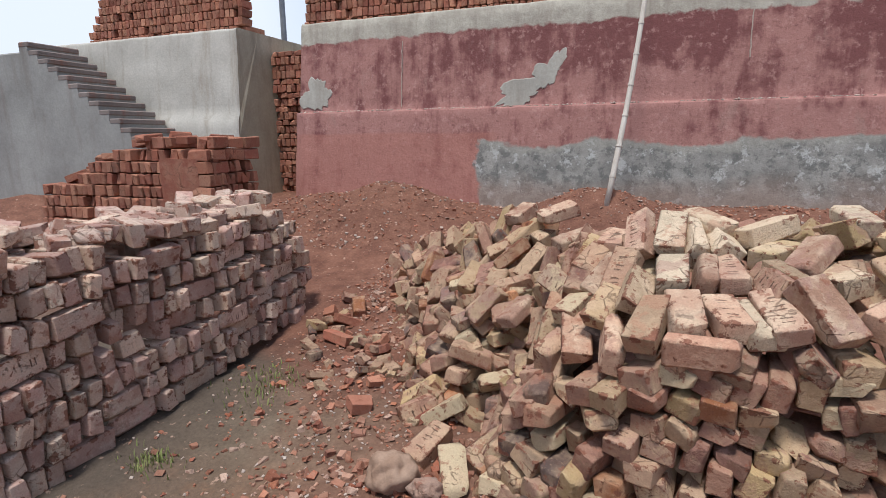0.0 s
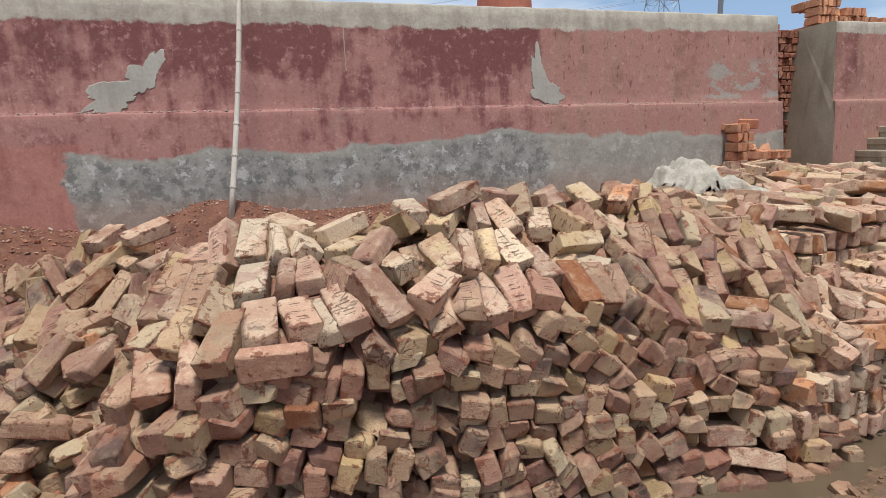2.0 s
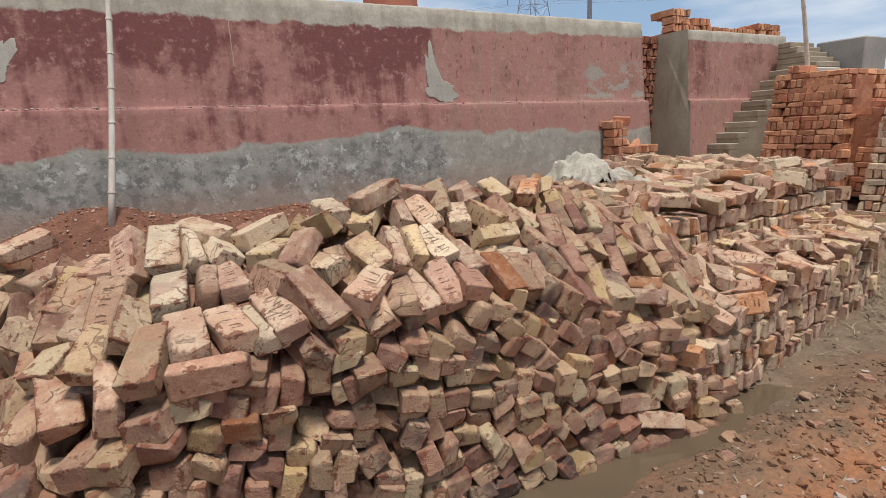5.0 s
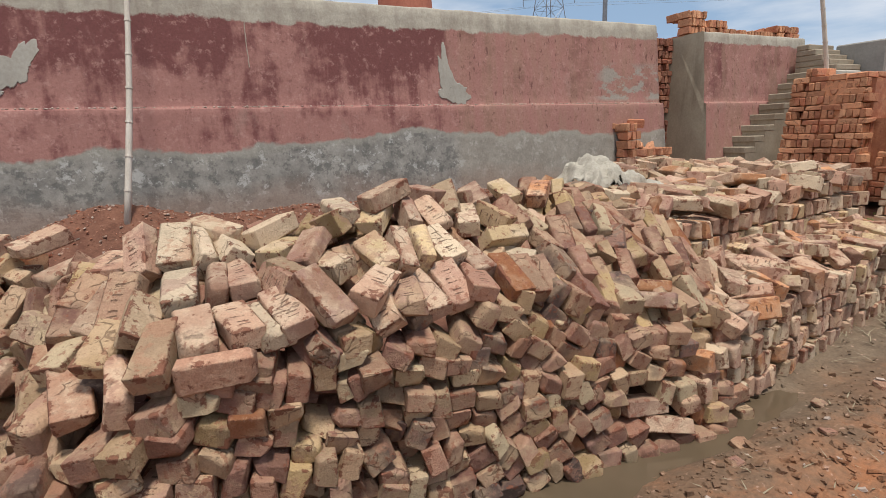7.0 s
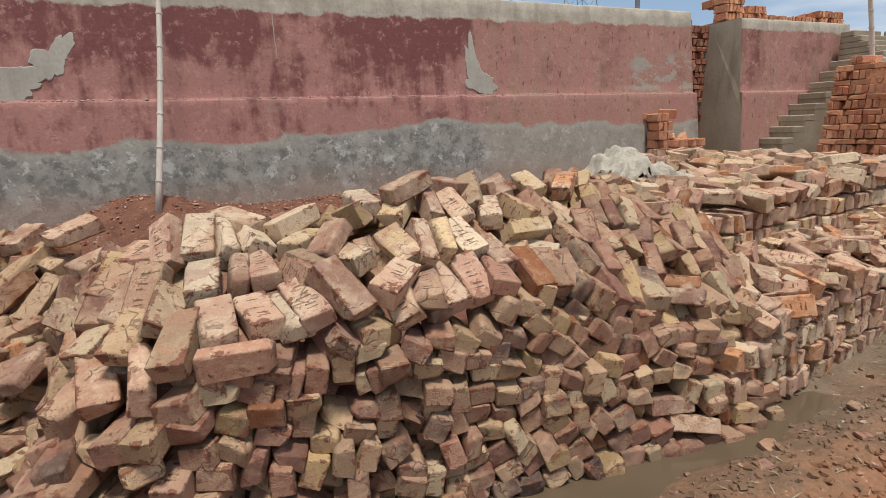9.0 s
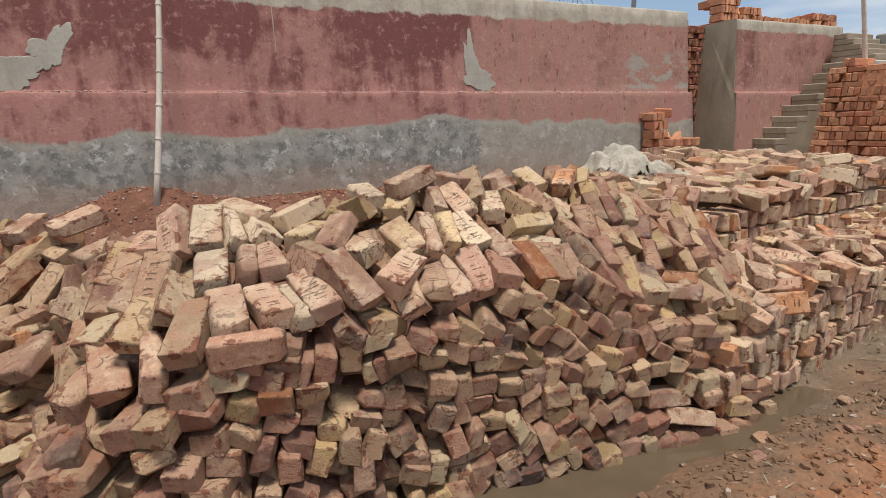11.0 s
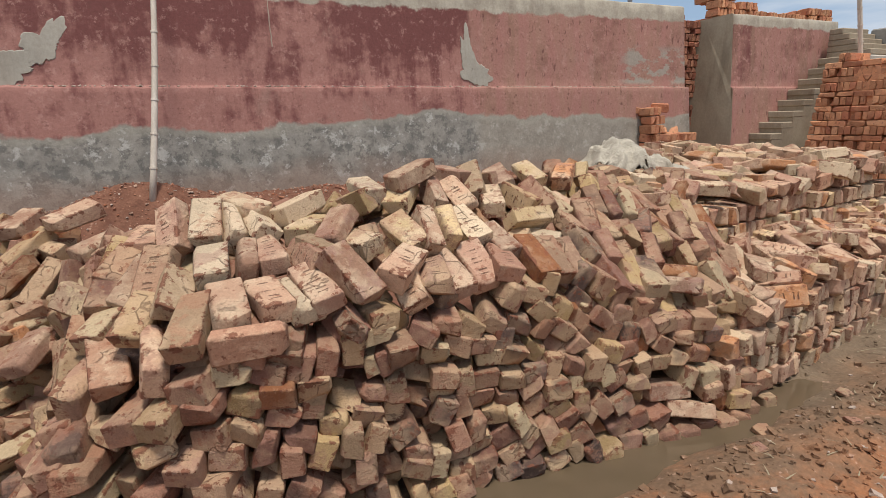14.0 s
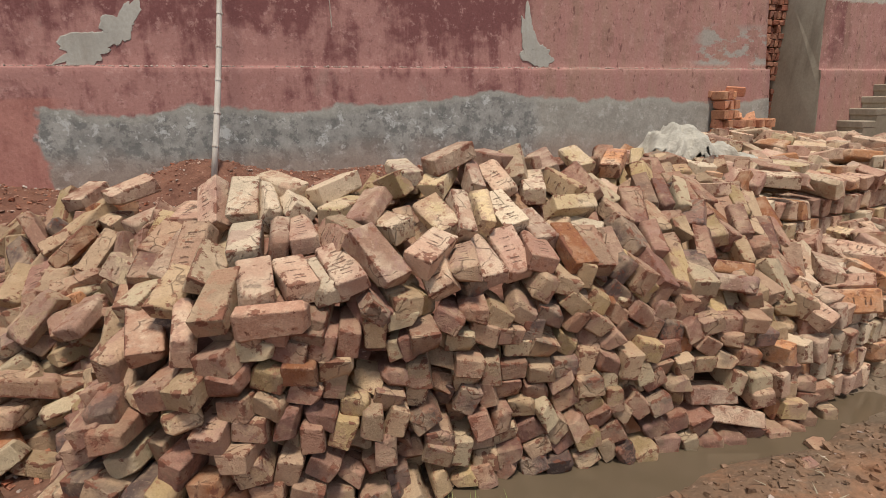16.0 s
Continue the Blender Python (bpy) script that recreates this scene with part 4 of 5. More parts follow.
def pile_bricks(r, u0, u1, sink=0.0, back=True):
    """Bricks over the pile between two stations: courses of ends up the face, then slumped rows over the shoulder to the crest."""
    out = []
    um = (u0 + u1) / 2
    f, s, c = station(um)
    rows = [('face', k) for k in range(15)] + [('top', k) for k in range(9)] + ([('back', k) for k in range(4)] if back else [])
    for zone, k in rows:
        if sink and zone == 'face' and u0 > 2.5:
            continue
        u = u0 + r.uniform(0, 0.1)
        while u < u1:
            foot, shoulder, crest = station(u)
            wild = 1.0 - smooth(2.9, 4.4, u)
            slump = smooth(5.2, 6.2, u) * (1 - smooth(7.6, 8.6, u))
            edge = r.random() < 0.30
            step = (0.080 if edge else 0.102) * (1 + 0.25 * wild)
            # advance by the width of a brick at half height
            n1, n2 = station(u + 0.05)[1], station(u)[1]
            du = 0.05 * step / max(1e-4, (n1 - n2).length)
            uc = u + du / 2
            u += du * r.uniform(0.96, 1.08)
            foot, shoulder, crest = station(uc)
            out_dir = Vector((foot.x - crest.x, foot.y - crest.y, 0)).normalized()
            side = Vector((-out_dir.y, out_dir.x, 0))
            if zone == 'face':
                length = (shoulder - foot).length
                t = (k + 0.4) * (0.080 + 0.018 * wild) / length
                if t > 1.0:
                    continue
                wob = 0.35 * noise.noise(Vector((uc * 1.3, t * 2.0, 4.0)))
                t = min(1.0, max(0.02, t + wob * 0.05))
                p = foot.lerp(shoulder, t)
                pitch = -0.04 + 0.20 * t + r.gauss(0, 0.07)
                tuck = BL / 2 - 0.03
                roll = 2.2 * wob + r.gauss(0, 0.18) + slump * (0.38 - 0.95 * t)
                yaw = 0.16 * noise.noise(Vector((uc * 0.9, t, 9.0))) + r.gauss(0, 0.10) + 0.10 * slump * t
            elif zone == 'top':
                length = (crest - shoulder).length
                t = (k + 0.30 + r.uniform(-0.15, 0.15)) * (0.155 if not sink else 0.12) / length
                if t > 1.08 or t < -0.02:
                    continue
                p = shoulder.lerp(crest, min(t, 1.0)) + Vector((0, 0, 0.035 * math.sin(min(t, 1) * math.pi)))
                slope = math.atan2(crest.z - shoulder.z, math.hypot(crest.x - shoulder.x, crest.y - shoulder.y))
                pitch = slope * 0.9 + 0.10 + r.gauss(0, 0.14)
                tuck = 0.05
                roll = r.gauss(0, 0.24) - 0.25 * slump
                yaw = 0.45 * noise.noise(Vector((uc * 1.1, t * 2, 17.0))) + r.gauss(0, 0.17) + 0.40 * slump
                if r.random() < 0.06 + 0.3 * t:
                    yaw += r.choice((-1, 1)) * r.uniform(0.6, 1.5)
            else:
                t = (k + 0.6) * 0.10
                p = crest - out_dir * t * 0.9 - Vector((0, 0, t * t * 1.6))
                pitch, tuck, roll, yaw = r.gauss(-0.2, 0.2), 0.06, r.gauss(0, 0.3), r.uniform(-1.5, 1.5)
            if wild > 0:
                yaw += wild * r.uniform(-1.1, 1.1)
                roll += wild * r.gauss(0, 0.5)
                pitch += wild * r.gauss(0, 0.30)
            if edge:
                roll += 1.5708
            along = Matrix.Rotation(yaw, 3, 'Z') @ out_dir
            along = along * math.cos(pitch) - Vector((0, 0, math.sin(pitch)))
            nrm = (out_dir * 0.9 + Vector((0, 0, 0.45))).normalized() if zone == 'face' else Vector((0, 0, 1))
            at = p - along * (tuck + r.gauss(0, 0.017 if zone == 'face' else 0.02)) - nrm * sink + Vector((0, 0, r.gauss(0, 0.012 + 0.02 * wild)))
            if zone == 'top':
                at -= Vector((0, 0, 0.045))
            if at.z < 0.0:
                at.z = ground_z(at.x, at.y, False) * 0.8
            pr = {'face': 0.0, 'top': 0.2, 'back': 3.0}[zone] + sink * 40 + (0 if zone == 'top' else 0.0) + r.random() * 0.3
            out.append((pr, axes_pose(at, along, (0, 0, 1), roll, (r.uniform(.92, 1.0), r.uniform(.87, .97), r.uniform(.93, 1.05))), kind_of(r, 0.85 + 0.1 * wild)))
    return out


def build_pile():
    r = random.Random(11)
    heap = thing("brick_heap", (-0.6, 3.4, 0.1), "heap of tumbled pale and mauve bricks spilling onto red earth", "brick heap", "brick stacks")
    BUFF_B.emit(heap, pile_bricks(r, 0.0, 3.0) + pile_bricks(r, 0.0, 3.0, 0.15, False), 300)
    pile = thing("brick_pile", (1.0, 2.8, 0.0), "slumped pile of buff and pink bricks, ends outward, beside a puddle", "brick pile", "brick stacks")
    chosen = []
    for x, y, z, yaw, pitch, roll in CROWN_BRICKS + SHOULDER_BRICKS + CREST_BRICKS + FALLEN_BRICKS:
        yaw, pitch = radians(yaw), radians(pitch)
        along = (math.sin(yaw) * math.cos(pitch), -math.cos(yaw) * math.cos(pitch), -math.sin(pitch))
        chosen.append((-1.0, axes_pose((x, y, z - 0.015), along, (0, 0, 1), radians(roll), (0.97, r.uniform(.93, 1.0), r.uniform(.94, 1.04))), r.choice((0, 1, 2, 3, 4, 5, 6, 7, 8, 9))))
    spots = [m.translation + m.to_3x3().col[0] * k for _, m, _ in chosen for k in (-0.07, 0.0, 0.07)]
    clear = lambda laid: [e for e in laid if all((e[1].translation - q).length > 0.088 for q in spots)]
    laid = clear(pile_bricks(r, 3.0, 6.2))
    laid2 = clear(pile_bricks(r, 3.0, 10.0, 0.12, False))
    # These set bricks take the paler clay: top light put into their colour.
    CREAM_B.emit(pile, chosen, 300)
    BUFF_B.emit(pile, laid + laid2, 300 - len(chosen))
    pile = thing("brick_pile", (2.0, 2.8, 0.0), "slumped pile of buff bricks merging into a stepped stack", "brick pile", "brick stacks")
    BUFF_B.emit(pile, clear(pile_bricks(r, 6.2, 10.0)), 300)


def across_top(r, start, turn, length, depth, top, rows, foot=None):
    """Rows of bricks laid side by side across the top of a stack, their ends just over its edge."""
    d = Vector((math.cos(radians(turn)), math.sin(radians(turn)), 0))
    nrm = Vector((d.y, -d.x, 0))
    out = []
    for k in range(rows):
        c = r.uniform(0, 0.1)
        while c < length:
            edge = r.random() < 0.3
            swing = 0.7 * noise.noise(Vector((c * 1.4, k, turn))) + r.gauss(0.10, 0.26)
            at = Vector(start) + d * c - nrm * (0.07 + k * 0.20 + r.gauss(0, 0.03)) + Vector((0, 0, top(c) + 0.035 + 0.02 * k + r.gauss(0, 0.014)))
            along = Matrix.Rotation(swing, 3, 'Z') @ nrm - Vector((0, 0, r.gauss(0.12, 0.20)))
            if r.random() < 0.82:
                out.append((0.1 + k * 0.2, axes_pose(at, along, (0, 0, 1), r.gauss(0, 0.30) + (1.57 if edge else 0), (r.uniform(.92, 1.0), r.uniform(.9, 1.0), r.uniform(.92, 1.04))), kind_of(r, 0.8)))
            c += (0.082 if edge else 0.116) * r.uniform(1.0, 1.12)
    return out


def right_stacks():
    r = random.Random(31)
    st = thing("brick_stack", (3.8, 2.8, 0.0), "low front row of cream bricks stacked on edge in mud", "brick stack", "brick stacks")
    top = lambda c: 0.38 + 0.10 * smooth(0.1, 0.9, c) + 0.025 * math.sin(c * 6)
    laid = course_wall(r, (2.42, 2.38, -0.02), 10.0, 2.72, top, "EEEEE", 0.75, 0.05, 3, 0.0, None, 0.03)
    laid += across_top(r, (2.5, 2.42, 0.0), 10.0, 2.62, 0.65, top, 3)
    laid += loose_top(r, (2.5, 2.45, 0.05), 10.0, 2.6, 0.6, top, 55, None, 0.4)
    CREAM_B.emit(st, laid, 300)
    st = thing("brick_stack", (3.9, 3.4, 0.0), "tall back row of cream and pink bricks with a ragged top", "brick stack", "brick stacks")
    top = lambda c: 0.84 + 0.06 * smooth(1.2, 2.4, c) + 0.03 * math.sin(c * 4.1)
    laid = course_wall(r, (2.45, 2.98, -0.02), 5.0, 2.90, top, "EEEEEEEEE", 0.75, 0.05, 4, 0.0, None, 0.03)
    laid += across_top(r, (2.5, 3.03, 0.0), 5.0, 2.84, 0.95, top, 5)
    laid += loose_top(r, (2.5, 3.10, 0.06), 5.0, 2.8, 0.9, top, 85, None, 0.3)
    CREAM_B.emit(st, laid, 300)


left_stack()
build_pile()
right_stacks()

# ---- far stacks ----
far_stack("brick_stack", "tall neat stack of fresh orange-red bricks", RED_B,
          [((8.2, 5.92, 0.35), -90, 1.12, 1.66, "SE", 0.2, 0.10, 2), ((8.32, 4.80, 0.35), 0, 2.6, 1.64, "SE", 0.2, 0.05, 1)], 41)
far_stack("brick_stack", "lower column of orange bricks against the tall stack", RED_B,
          [((8.45, 4.78, 0.3), -90, 0.42, 1.25, "SE", 0.3, 0.1, 2), ((8.5, 4.36, 0.3), 0, 1.2, 1.2, "SE", 0.3, 0.05, 1)], 42)
far_stack("brick_stack", "wide stack of pale and pink bricks on grass", PALE_B,
          [((8.0, 4.45, 0.12), -90, 2.6, lambda c: 1.52 + 0.10 * math.sin(c * 3) + 0.14 * smooth(0.3, 0.8, c) - 0.3 * (1 - smooth(0.0, 0.2, c)), "SE", 0.45, 0.13, 3)], 43, loose=60)
far_stack("brick_stack", "dark red brick stack piled in steps beside the stairs", OLD_B,
          [((-5.75, 4.45, 0.14), 3, 2.25, lambda c: 0.82 + 0.40 * smooth(0.1, 1.5, c) + 0.02 * math.sin(c * 9), "EE", 0.45, 0.10, 3),
           ((-3.50, 4.58, 0.14), 93, 0.72, 1.20, "EE", 0.45, 0.05, 1)], 44, loose=16)
far_stack("brick_stack", "small ragged stack of orange bricks by the wall", RED_B,
          [((5.86, 6.36, 0.62), 0, 0.80, lambda c: 0.78 - 0.34 * smooth(0.2, 0.3, c), "EE", 0.7, 0.1, 2)], 45, loose=10)
far_stack("brick_stack", "rough pale brick stack heaped behind the long rows", CREAM_B,
          [((3.35, 3.98, 0.1), 8, 1.7, lambda c: 0.82 + 0.10 * math.sin(c * 2.2), "EE", 0.9, 0.1, 3)], 51, loose=48)
# bricks on the kiln top and in its openings
far_stack("brick_row", "red bricks stacked on edge along the wall top", OLD_B,
          [((-4.22, 7.30, 2.815), 0, 3.9, 0.75, "EEE", 0.35, 0.05, 1)], 46, "bricks on the kiln")
far_stack("brick_row", "red bricks stacked on the grey kiln block", OLD_B,
          [((-8.25, 7.25, 2.855), 0, 3.0, lambda c: 0.25 + 0.7 * smooth(0, 0.5, c), "EEE", 0.35, 0.05, 1)], 47, "bricks on the kiln")
far_stack("brick_row", "low rows of orange bricks on the pink kiln block", RED_B,
          [((7.72, 7.12, 2.78), 0, 2.75, lambda c: 0.17 + 0.20 * (1 - smooth(0.3, 0.42, c)) + 0.06 * math.sin(c * 3), "EE", 0.35, 0.0, 2)], 48, "bricks on the kiln")
far_stack("brick_infill", "bricks closing a kiln opening", OLD_B,
          [((6.80, 7.42, 0.9), 0, 0.90, 1.90, "EH", 0.4, 0.0, 1)], 49, "kiln openings")
far_stack("brick_infill", "bricks closing a kiln opening", OLD_B,
          [((-4.97, 7.50, 0.5), 0, 1.0, 2.12, "EH", 0.4, 0.0, 1)], 50, "kiln openings")


# ---- poles, lamp posts, chimney ----
def bamboo(a, b, r0, r1, label):
    st = thing("bamboo_pole", a, label, "pole", "bamboo poles")
    a, b = Vector(a), Vector(b)
    n, k = 9, 10
    side = Vector((0.03, 0.0, 0))
    pts = [a.lerp(b, i / n) + side * math.sin(i / n * 3.1) for i in range(n + 1)]
    q = (b - a).to_track_quat("Z", "Y")
    bm = bmesh.new()
    rings = [[bm.verts.new(p + q @ Vector((math.cos(2 * math.pi * j / k), math.sin(2 * math.pi * j / k), 0)) * (r0 + (r1 - r0) * i / n)) for j in range(k)] for i, p in enumerate(pts)]
    for u, v in zip(rings, rings[1:]):
        for j in range(k):
            bm.faces.new((u[j], u[(j + 1) % k], v[(j + 1) % k], v[j])).smooth = True
    bm.faces.new(rings[0][::-1])
    bm.faces.new(rings[-1])
    part("cane", bm, BAMBOO, st)
    for i in range(1, n):
        ra = r0 + (r1 - r0) * i / n
        d = (pts[i + 1] - pts[i - 1]).normalized() * 0.008
        bm = bmesh.new()
        add_rod(bm, pts[i] - d, pts[i] + d, ra * 1.22, ra * 1.22, 10)
        part("node_ring", bm, BAMBOO, st)


bamboo((-0.11, 5.97, 0.72), (0.16, 6.55, 3.25), 0.028, 0.020, "pale bamboo pole leaning against the red wall")
bamboo((8.85, 5.6, 1.6), (8.32, 5.62, 3.5), 0.032, 0.024, "thin bamboo pole standing among the red stacks")


def post(x, y, z0, z1, r):
    st = thing("lamp_post", (x, y, z0), "plain grey steel post on the kiln top", "post", "steel posts")
    bm = bmesh.new()
    add_rod(bm, (x, y, z0), (x, y, z1), r, r * 0.85, 12)
    part("shaft", bm, STEEL, st)
    bm = bmesh.new()
    add_box(bm, Matrix.Translation((x, y, z0 + 0.01)), (r * 4, r * 4, 0.02), 0.004)
    part("base_plate", bm, STEEL, st)


post(-9.95, 9.0, 2.6, 7.0, 0.085)
post(-5.80, 9.0, 2.6, 7.0, 0.05)
post(9.35, 10.8, 2.6, 7.0, 0.055)


def chimney():
    st = thing("kiln_chimney", (4.75, 11.6, 2.6), "broad red washed chimney base on the kiln", "chimney")
    bm = bmesh.new()
    bmesh.ops.create_cone(bm, cap_ends=True, segments=40, radius1=0.66, radius2=0.55, depth=1.55, matrix=Matrix.Translation((4.9, 11.8, 3.36)))
    part("shaft", bm, CHIMNEY, st)
    bm = bmesh.new()
    bmesh.ops.create_cone(bm, cap_ends=True, segments=40, radius1=0.72, radius2=0.72, depth=0.10, matrix=Matrix.Translation((4.9, 11.8, 2.70)))
    part("plinth", bm, CHIMNEY, st)


chimney()


def pylon():
    x, y = 118.0, 158.0
    st = thing("power_pylon", (x, y, 0), "distant grey lattice power pylon", "pylon")
    bm = bmesh.new()
    lev = [0, 14, 26, 35, 42, 48, 54, 60, 66, 72]
    wid = [9.0, 7.2, 5.6, 4.4, 3.5, 2.8, 2.4, 2.0, 1.5, 0.3]
    cs = [[(x + sx * b, y + sy * b, z) for sx, sy in ((-1, -1), (1, -1), (1, 1), (-1, 1))] for z, b in zip(lev, wid)]
    for a, b in zip(cs, cs[1:]):
        for i in range(4):
            j = (i + 1) % 4
            add_rod(bm, a[i], b[i], 0.13, 0.13, 4)
            add_rod(bm, a[i], b[j], 0.06, 0.06, 4)
            add_rod(bm, a[j], b[i], 0.06, 0.06, 4)
            add_rod(bm, b[i], b[j], 0.06, 0.06, 4)
    part("tower", bm, STEEL, st)
    arms = ((45.5, 8.5), (55, 8.0), (64, 7.0))
    for z, half in arms:
        bm = bmesh.new()
        for s in (-1, 1):
            end = (x + s * half * 0.8, y - s * half * 0.6, z)
            add_rod(bm, (x, y, z + 1.8), end, 0.09, 0.08, 4)
            add_rod(bm, (x, y, z - 0.2), end, 0.09, 0.08, 4)
            add_rod(bm, end, (end[0], end[1], z - 2.2), 0.12, 0.12, 5)
        part("cross_arm", bm, STEEL, st)
    for z, half in arms[:2]:
        for s in (-1, 1):
            cu = bpy.data.curves.new("power_line", 'CURVE')
            cu.dimensions = '3D'
            cu.bevel_depth = 0.03
            for end in ((-190, 380), (430, -40)):
                sp = cu.splines.new('POLY')
                a, b = Vector((x + s * half * 0.8, y - s * half * 0.6, z - 2.2)), Vector((end[0], end[1], z))
                sp.points.add(12)
                for i in range(13):
                    t = i / 12
                    p = a.lerp(b, t)
                    sp.points[i].co = (p.x, p.y, p.z - 16 * t * (1 - t), 1)
            ob = new("power_line", cu)
            cu.materials.append(STEEL)
            tagged(ob, "thin dark power line sagging across the sky", "cable", "power lines")


pylon()


# ---- sack on the pile ----
def sack():
    bm = bmesh.new()
    n, m = 64, 44
    grid = []
    for i in range(n):
        row = []
        for j in range(m):
            u, v = i / (n - 1), j / (m - 1)
            x = 2.58 + 0.80 * u
            y = 3.42 + 0.42 * v
            hump = 0.15 * math.exp(-((u - 0.28) / 0.24) ** 2) * math.exp(-((v - 0.5) / 0.5) ** 2)
            z = 1.03 - 0.10 * u + hump
            z += 0.05 * noise.fractal(Vector((x * 5, y * 5, 1)), 1.0, 2.0, 3)
            z += 0.055 * (0.5 - abs(noise.noise(Vector((x * 7 + y * 3, y * 7 - x * 2, 4))))) + 0.045 * (0.5 - abs(noise.noise(Vector((x * 15, y * 15, 6))))) + 0.012 * noise.noise(Vector((x * 45, y * 45, 9)))
            e = min(u, 1 - u, v, 1 - v)
            z -= 0.10 * max(0.0, 0.12 - e) / 0.12
            x += 0.05 * noise.noise(Vector((v * 5, u * 3, 2)))
            y += 0.06 * noise.noise(Vector((u * 5, v * 3, 7)))
            row.append(bm.verts.new((x, y, z)))
        grid.append(row)
    for i in range(n - 1):
        for j in range(m - 1):
            rim = min(i, n - 2 - i, j, m - 2 - j)
            if rim < 3 and noise.noise(Vector((i * 0.55, j * 0.55, 3))) > 0.12 * rim:
                continue
            f = bm.faces.new((grid[i][j], grid[i + 1][j], grid[i + 1][j + 1], grid[i][j + 1]))
            f.smooth = True
    bmesh.ops.delete(bm, geom=[v for v in bm.verts if not v.link_faces], context='VERTS')
    ob = part("sack", bm, SACK)
    so = ob.modifiers.new("cloth", 'SOLIDIFY')
    so.thickness = 0.006
    tagged(ob, "crumpled off-white woven sack lying on the bricks", "sack")


sack()


# ---- loose bricks, stones and rubble ----
def loose_bricks():
    r = random.Random(77)
    for k in range(46):
        while True:
            x, y = r.uniform(-1.9, -0.2), r.uniform(2.3, 4.3)
            # strip of spill along the foot of the heap
            line = 2.50 + (-0.25 - x) * 1.10 if x < -0.25 else 2.50
            if -0.75 < y - line < -0.05 and y > 2.75 + 0.5 * max(0.0, x + 0.9):
                break
        me = OLD_B.meshes[r.choice((10, 11, 10, 11, 5))] if r.random() < 0.40 else BUFF_B.meshes[r.choice((5, 6, 10, 11))]
        s = r.uniform(0.42, 0.88)
        ob = new("broken_brick", me)
        ob.matrix_basis = pose(x, y, ground_z(x, y) + 0.03 * s, r.uniform(-25, 25), r.uniform(-25, 25), r.uniform(0, 360)) @ Matrix.Diagonal((s, s, s, 1))
        tagged(ob, "broken brick lying in red rubble", "brick", "loose bricks")
    for x, y, rz, rx in ((-0.62, 2.68, 70, 8), (-0.46, 2.55, 115, -12), (-0.36, 2.72, 60, 20), (-0.75, 2.93, 40, 65)):
        ob = new("loose_brick", BUFF_B.meshes[r.choice((1, 2, 6))])
        ob.matrix_basis = pose(x, y, ground_z(x, y) + 0.05, rx, -18, rz)
        tagged(ob, "whole pale brick fallen from the heap onto mud", "brick", "loose bricks")
    for x, y, s, mat in ((-0.68, 2.44, 0.105, STONE), (-0.53, 2.42, 0.066, RUBBLE_RED)):
        bm = bmesh.new()
        bmesh.ops.create_icosphere(bm, subdivisions=4, radius=1.0)
        for v in bm.verts:
            v.co *= 1 + 0.32 * noise.noise(v.co * 1.3 + Vector((x * 9, 0, 0))) + 0.16 * noise.noise(v.co * 3.1) + 0.05 * noise.noise(v.co * 9)
            v.co = Vector((v.co.x * s, v.co.y * s * 0.75, v.co.z * s * 0.78))
        for fc in bm.faces:
            fc.smooth = True
        ob = part("stone", bm, mat)
        ob.location = (x, y, ground_z(x, y) + s * 0.62)
        ob.rotation_euler = (0, 0, 0.5)
        tagged(ob, "rounded lump of fired clay on the ground", "stone", "stones")
    for x, y in ((2.98, 2.22), (2.42, 2.22), (2.2, 2.10), (1.40, 2.30), (2.72, 2.05), (3.4, 2.15)):
        ob = new("brick_shard", BUFF_B.meshes[r.choice((10, 11))])
        s = r.uniform(0.5, 0.8)
        ob.matrix_basis = pose(x, y, ground_z(x, y) + 0.012, r.uniform(-10, 10), r.uniform(-10, 10), r.uniform(0, 360)) @ Matrix.Diagonal((s, s, s * 0.4, 1))
        tagged(ob, "flat pale brick shard in mud", "brick", "loose bricks")


loose_bricks()


def rubble():
    r = random.Random(5)
    spots, pale, wallside, spoil = [], [], [], []
    for _ in range(8000):
        x, y = r.uniform(-2.0, 0.1), r.uniform(1.6, 5.4)
        w = math.exp(-((x + 0.95 - (y - 3) * -0.3) / 0.55) ** 2)
        if r.random() < 0.12 + w:
            size = r.choice((0.006, 0.008, 0.01, 0.013, 0.018, 0.03)) * r.uniform(0.7, 1.2)
            light = r.random() < 0.20
            size = min(size, 0.009) if light else size * 0.85
            (pale if light else spots).append((x, y, ground_z(x, y) + size * 0.3, size))
    for _ in range(8000):
        x, y = r.uniform(-4.2, 6.6), r.uniform(5.2, 6.68)
        size = r.choice((0.005, 0.007, 0.010, 0.016)) * r.uniform(0.7, 1.3)
        (pale if r.random() < 0.16 else wallside).append((x, y, ground_z(x, y) + size * 0.3, size))
    for _ in range(5600):
        x, y = r.uniform(0.9, 6.0), r.uniform(1.2, 2.6)
        yc = 2.33 + 0.05 * max(0.0, x - 1.6)
        if abs(y - yc) < 0.16 and r.random() < 0.85:
            continue
        size = r.choice((0.004, 0.006, 0.008, 0.011, 0.017)) * r.uniform(0.7, 1.3)
        (pale if r.random() < 0.04 else spoil).append((x, y, ground_z(x, y) + size * 0.2, size))
    scatter("rubble", "red brick rubble strewn between the stacks", RUBBLE_RED, spots, 1)
    scatter("lime_rubble", "pale chips strewn over red earth", LIME, pale, 2)
    scatter("spoil_bank", "crumbled red brick waste banked along the wall", RUBBLE_RED, wallside, 3)
    scatter("spoil", "orange clods of spoil beside the puddle", EARTH, spoil, 4)


rubble()


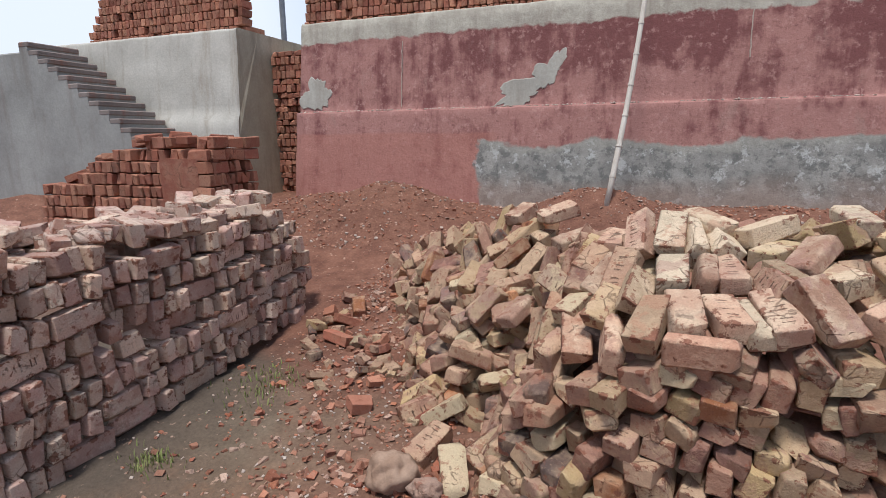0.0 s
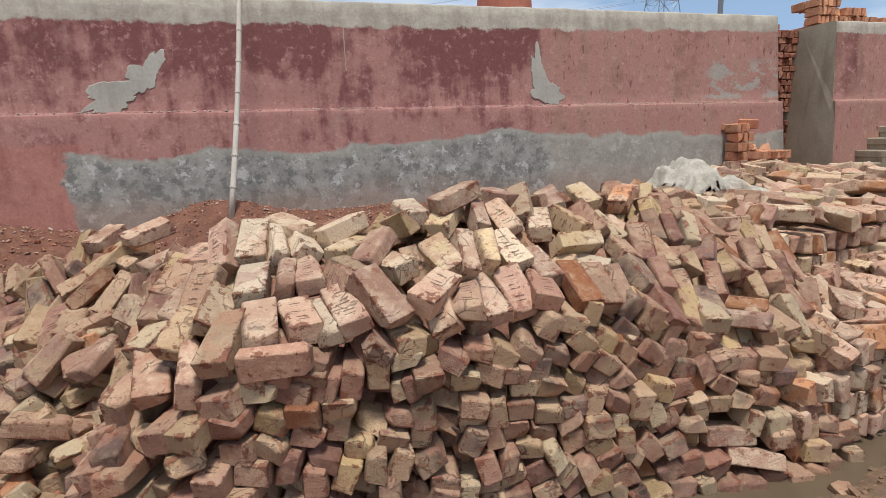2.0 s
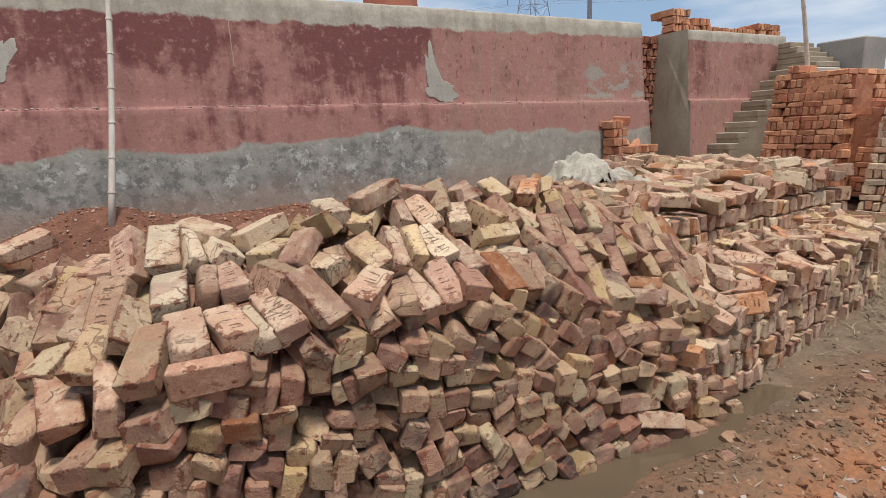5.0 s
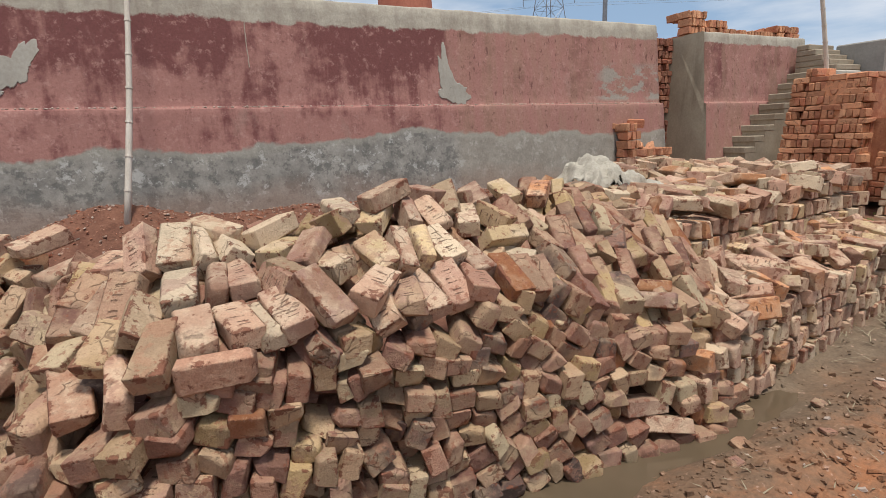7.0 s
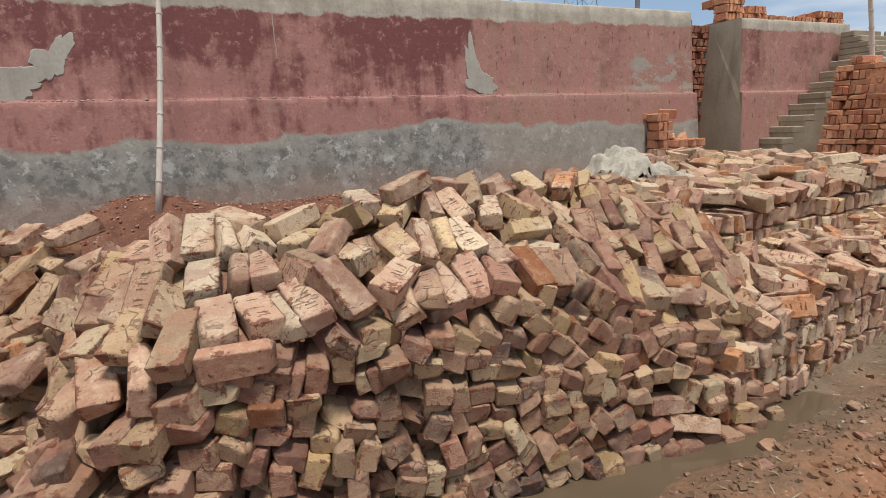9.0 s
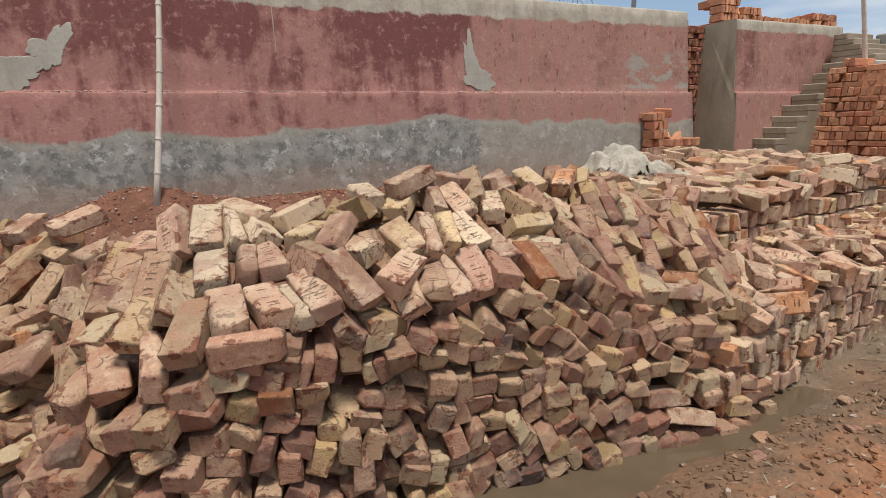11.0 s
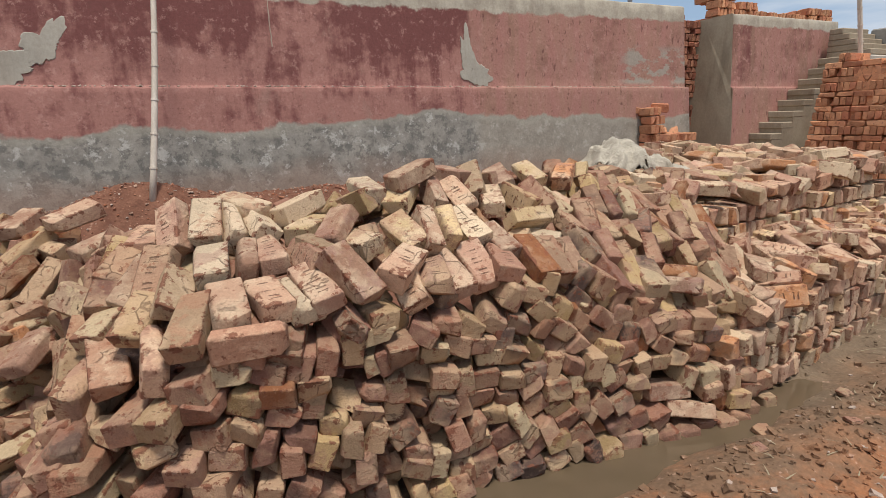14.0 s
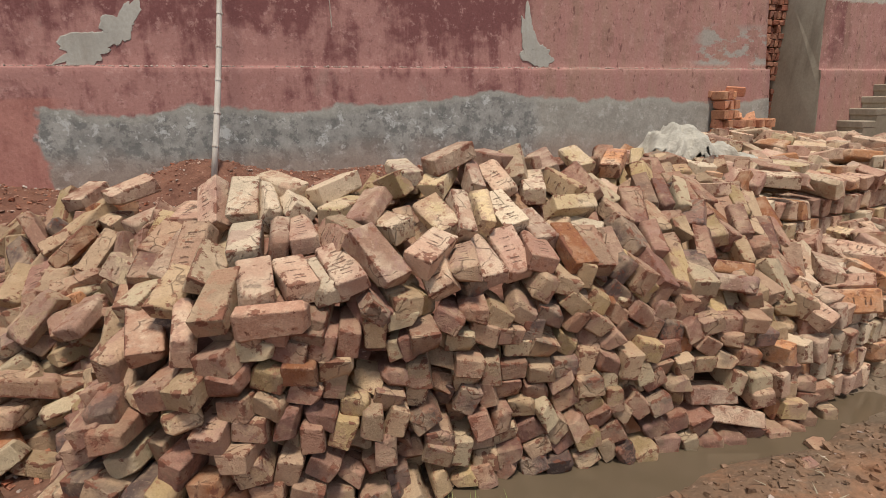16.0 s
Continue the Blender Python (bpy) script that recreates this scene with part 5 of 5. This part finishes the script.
def blades(name, label, material, spots, seed, flat=0.0):
    r = random.Random(seed)
    vs, fs = [], []
    for x, y, h in spots:
        z = ground_z(x, y) - 0.005
        a = r.uniform(0, 6.3)
        lean = Vector((math.cos(a), math.sin(a), 0)) * h * (r.uniform(0.2, 0.6) + flat)
        w = Vector((-math.sin(a), math.cos(a), 0)) * r.uniform(0.002, 0.004)
        b = Vector((x, y, z))
        mid = b + lean * 0.4 + Vector((0, 0, h * 0.6 * (1 - flat)))
        tip = b + lean + Vector((0, 0, h * (1 - flat * 0.9)))
        i = len(vs)
        vs += [tuple(b - w), tuple(b + w), tuple(mid + w * 0.8), tuple(mid - w * 0.8), tuple(tip)]
        fs += [(i, i + 1, i + 2, i + 3), (i + 3, i + 2, i + 4)]
    me = bpy.data.meshes.new(name)
    me.from_pydata(vs, [], fs)
    me.materials.append(material)
    tagged(new(name, me), label, "grass", kind="stuff")


def plants():
    r = random.Random(9)
    lawn = []
    for _ in range(16000):
        x, y = r.uniform(5.6, 8.2), r.uniform(2.4, 4.6)
        if noise.noise(Vector((x * 1.2, y * 1.2, 3))) + 0.5 * smooth(5.9, 6.8, x) - 0.6 * smooth(2.9, 2.5, y) > 0.12:
            lawn.append((x, y, r.uniform(0.015, 0.055)))
    blades("grass", "short green grass beside the far stacks", GRASS, lawn, 1)
    dry = [(r.gauss(5.6, 0.7), r.gauss(2.75, 0.28), r.uniform(0.06, 0.16)) for _ in range(2600)]
    dry += [(r.gauss(2.9, 0.6), r.gauss(1.8, 0.25), r.uniform(0.03, 0.08)) for _ in range(160)]
    blades("straw", "dry trodden straw on the mud", STRAW, dry, 2, 0.7)
    tuft = [(r.gauss(0.98, 0.05), r.gauss(2.28, 0.03), r.uniform(0.06, 0.14)) for _ in range(90)]
    tuft += [(r.gauss(-1.75, 0.06), r.gauss(2.25, 0.05), r.uniform(0.02, 0.05)) for _ in range(160)]
    tuft += [(r.gauss(-1.70, 0.10), r.gauss(2.95, 0.12), r.uniform(0.02, 0.05)) for _ in range(220)]
    blades("weeds", "thin green weeds at the foot of the bricks", GRASS, tuft, 3)


plants()
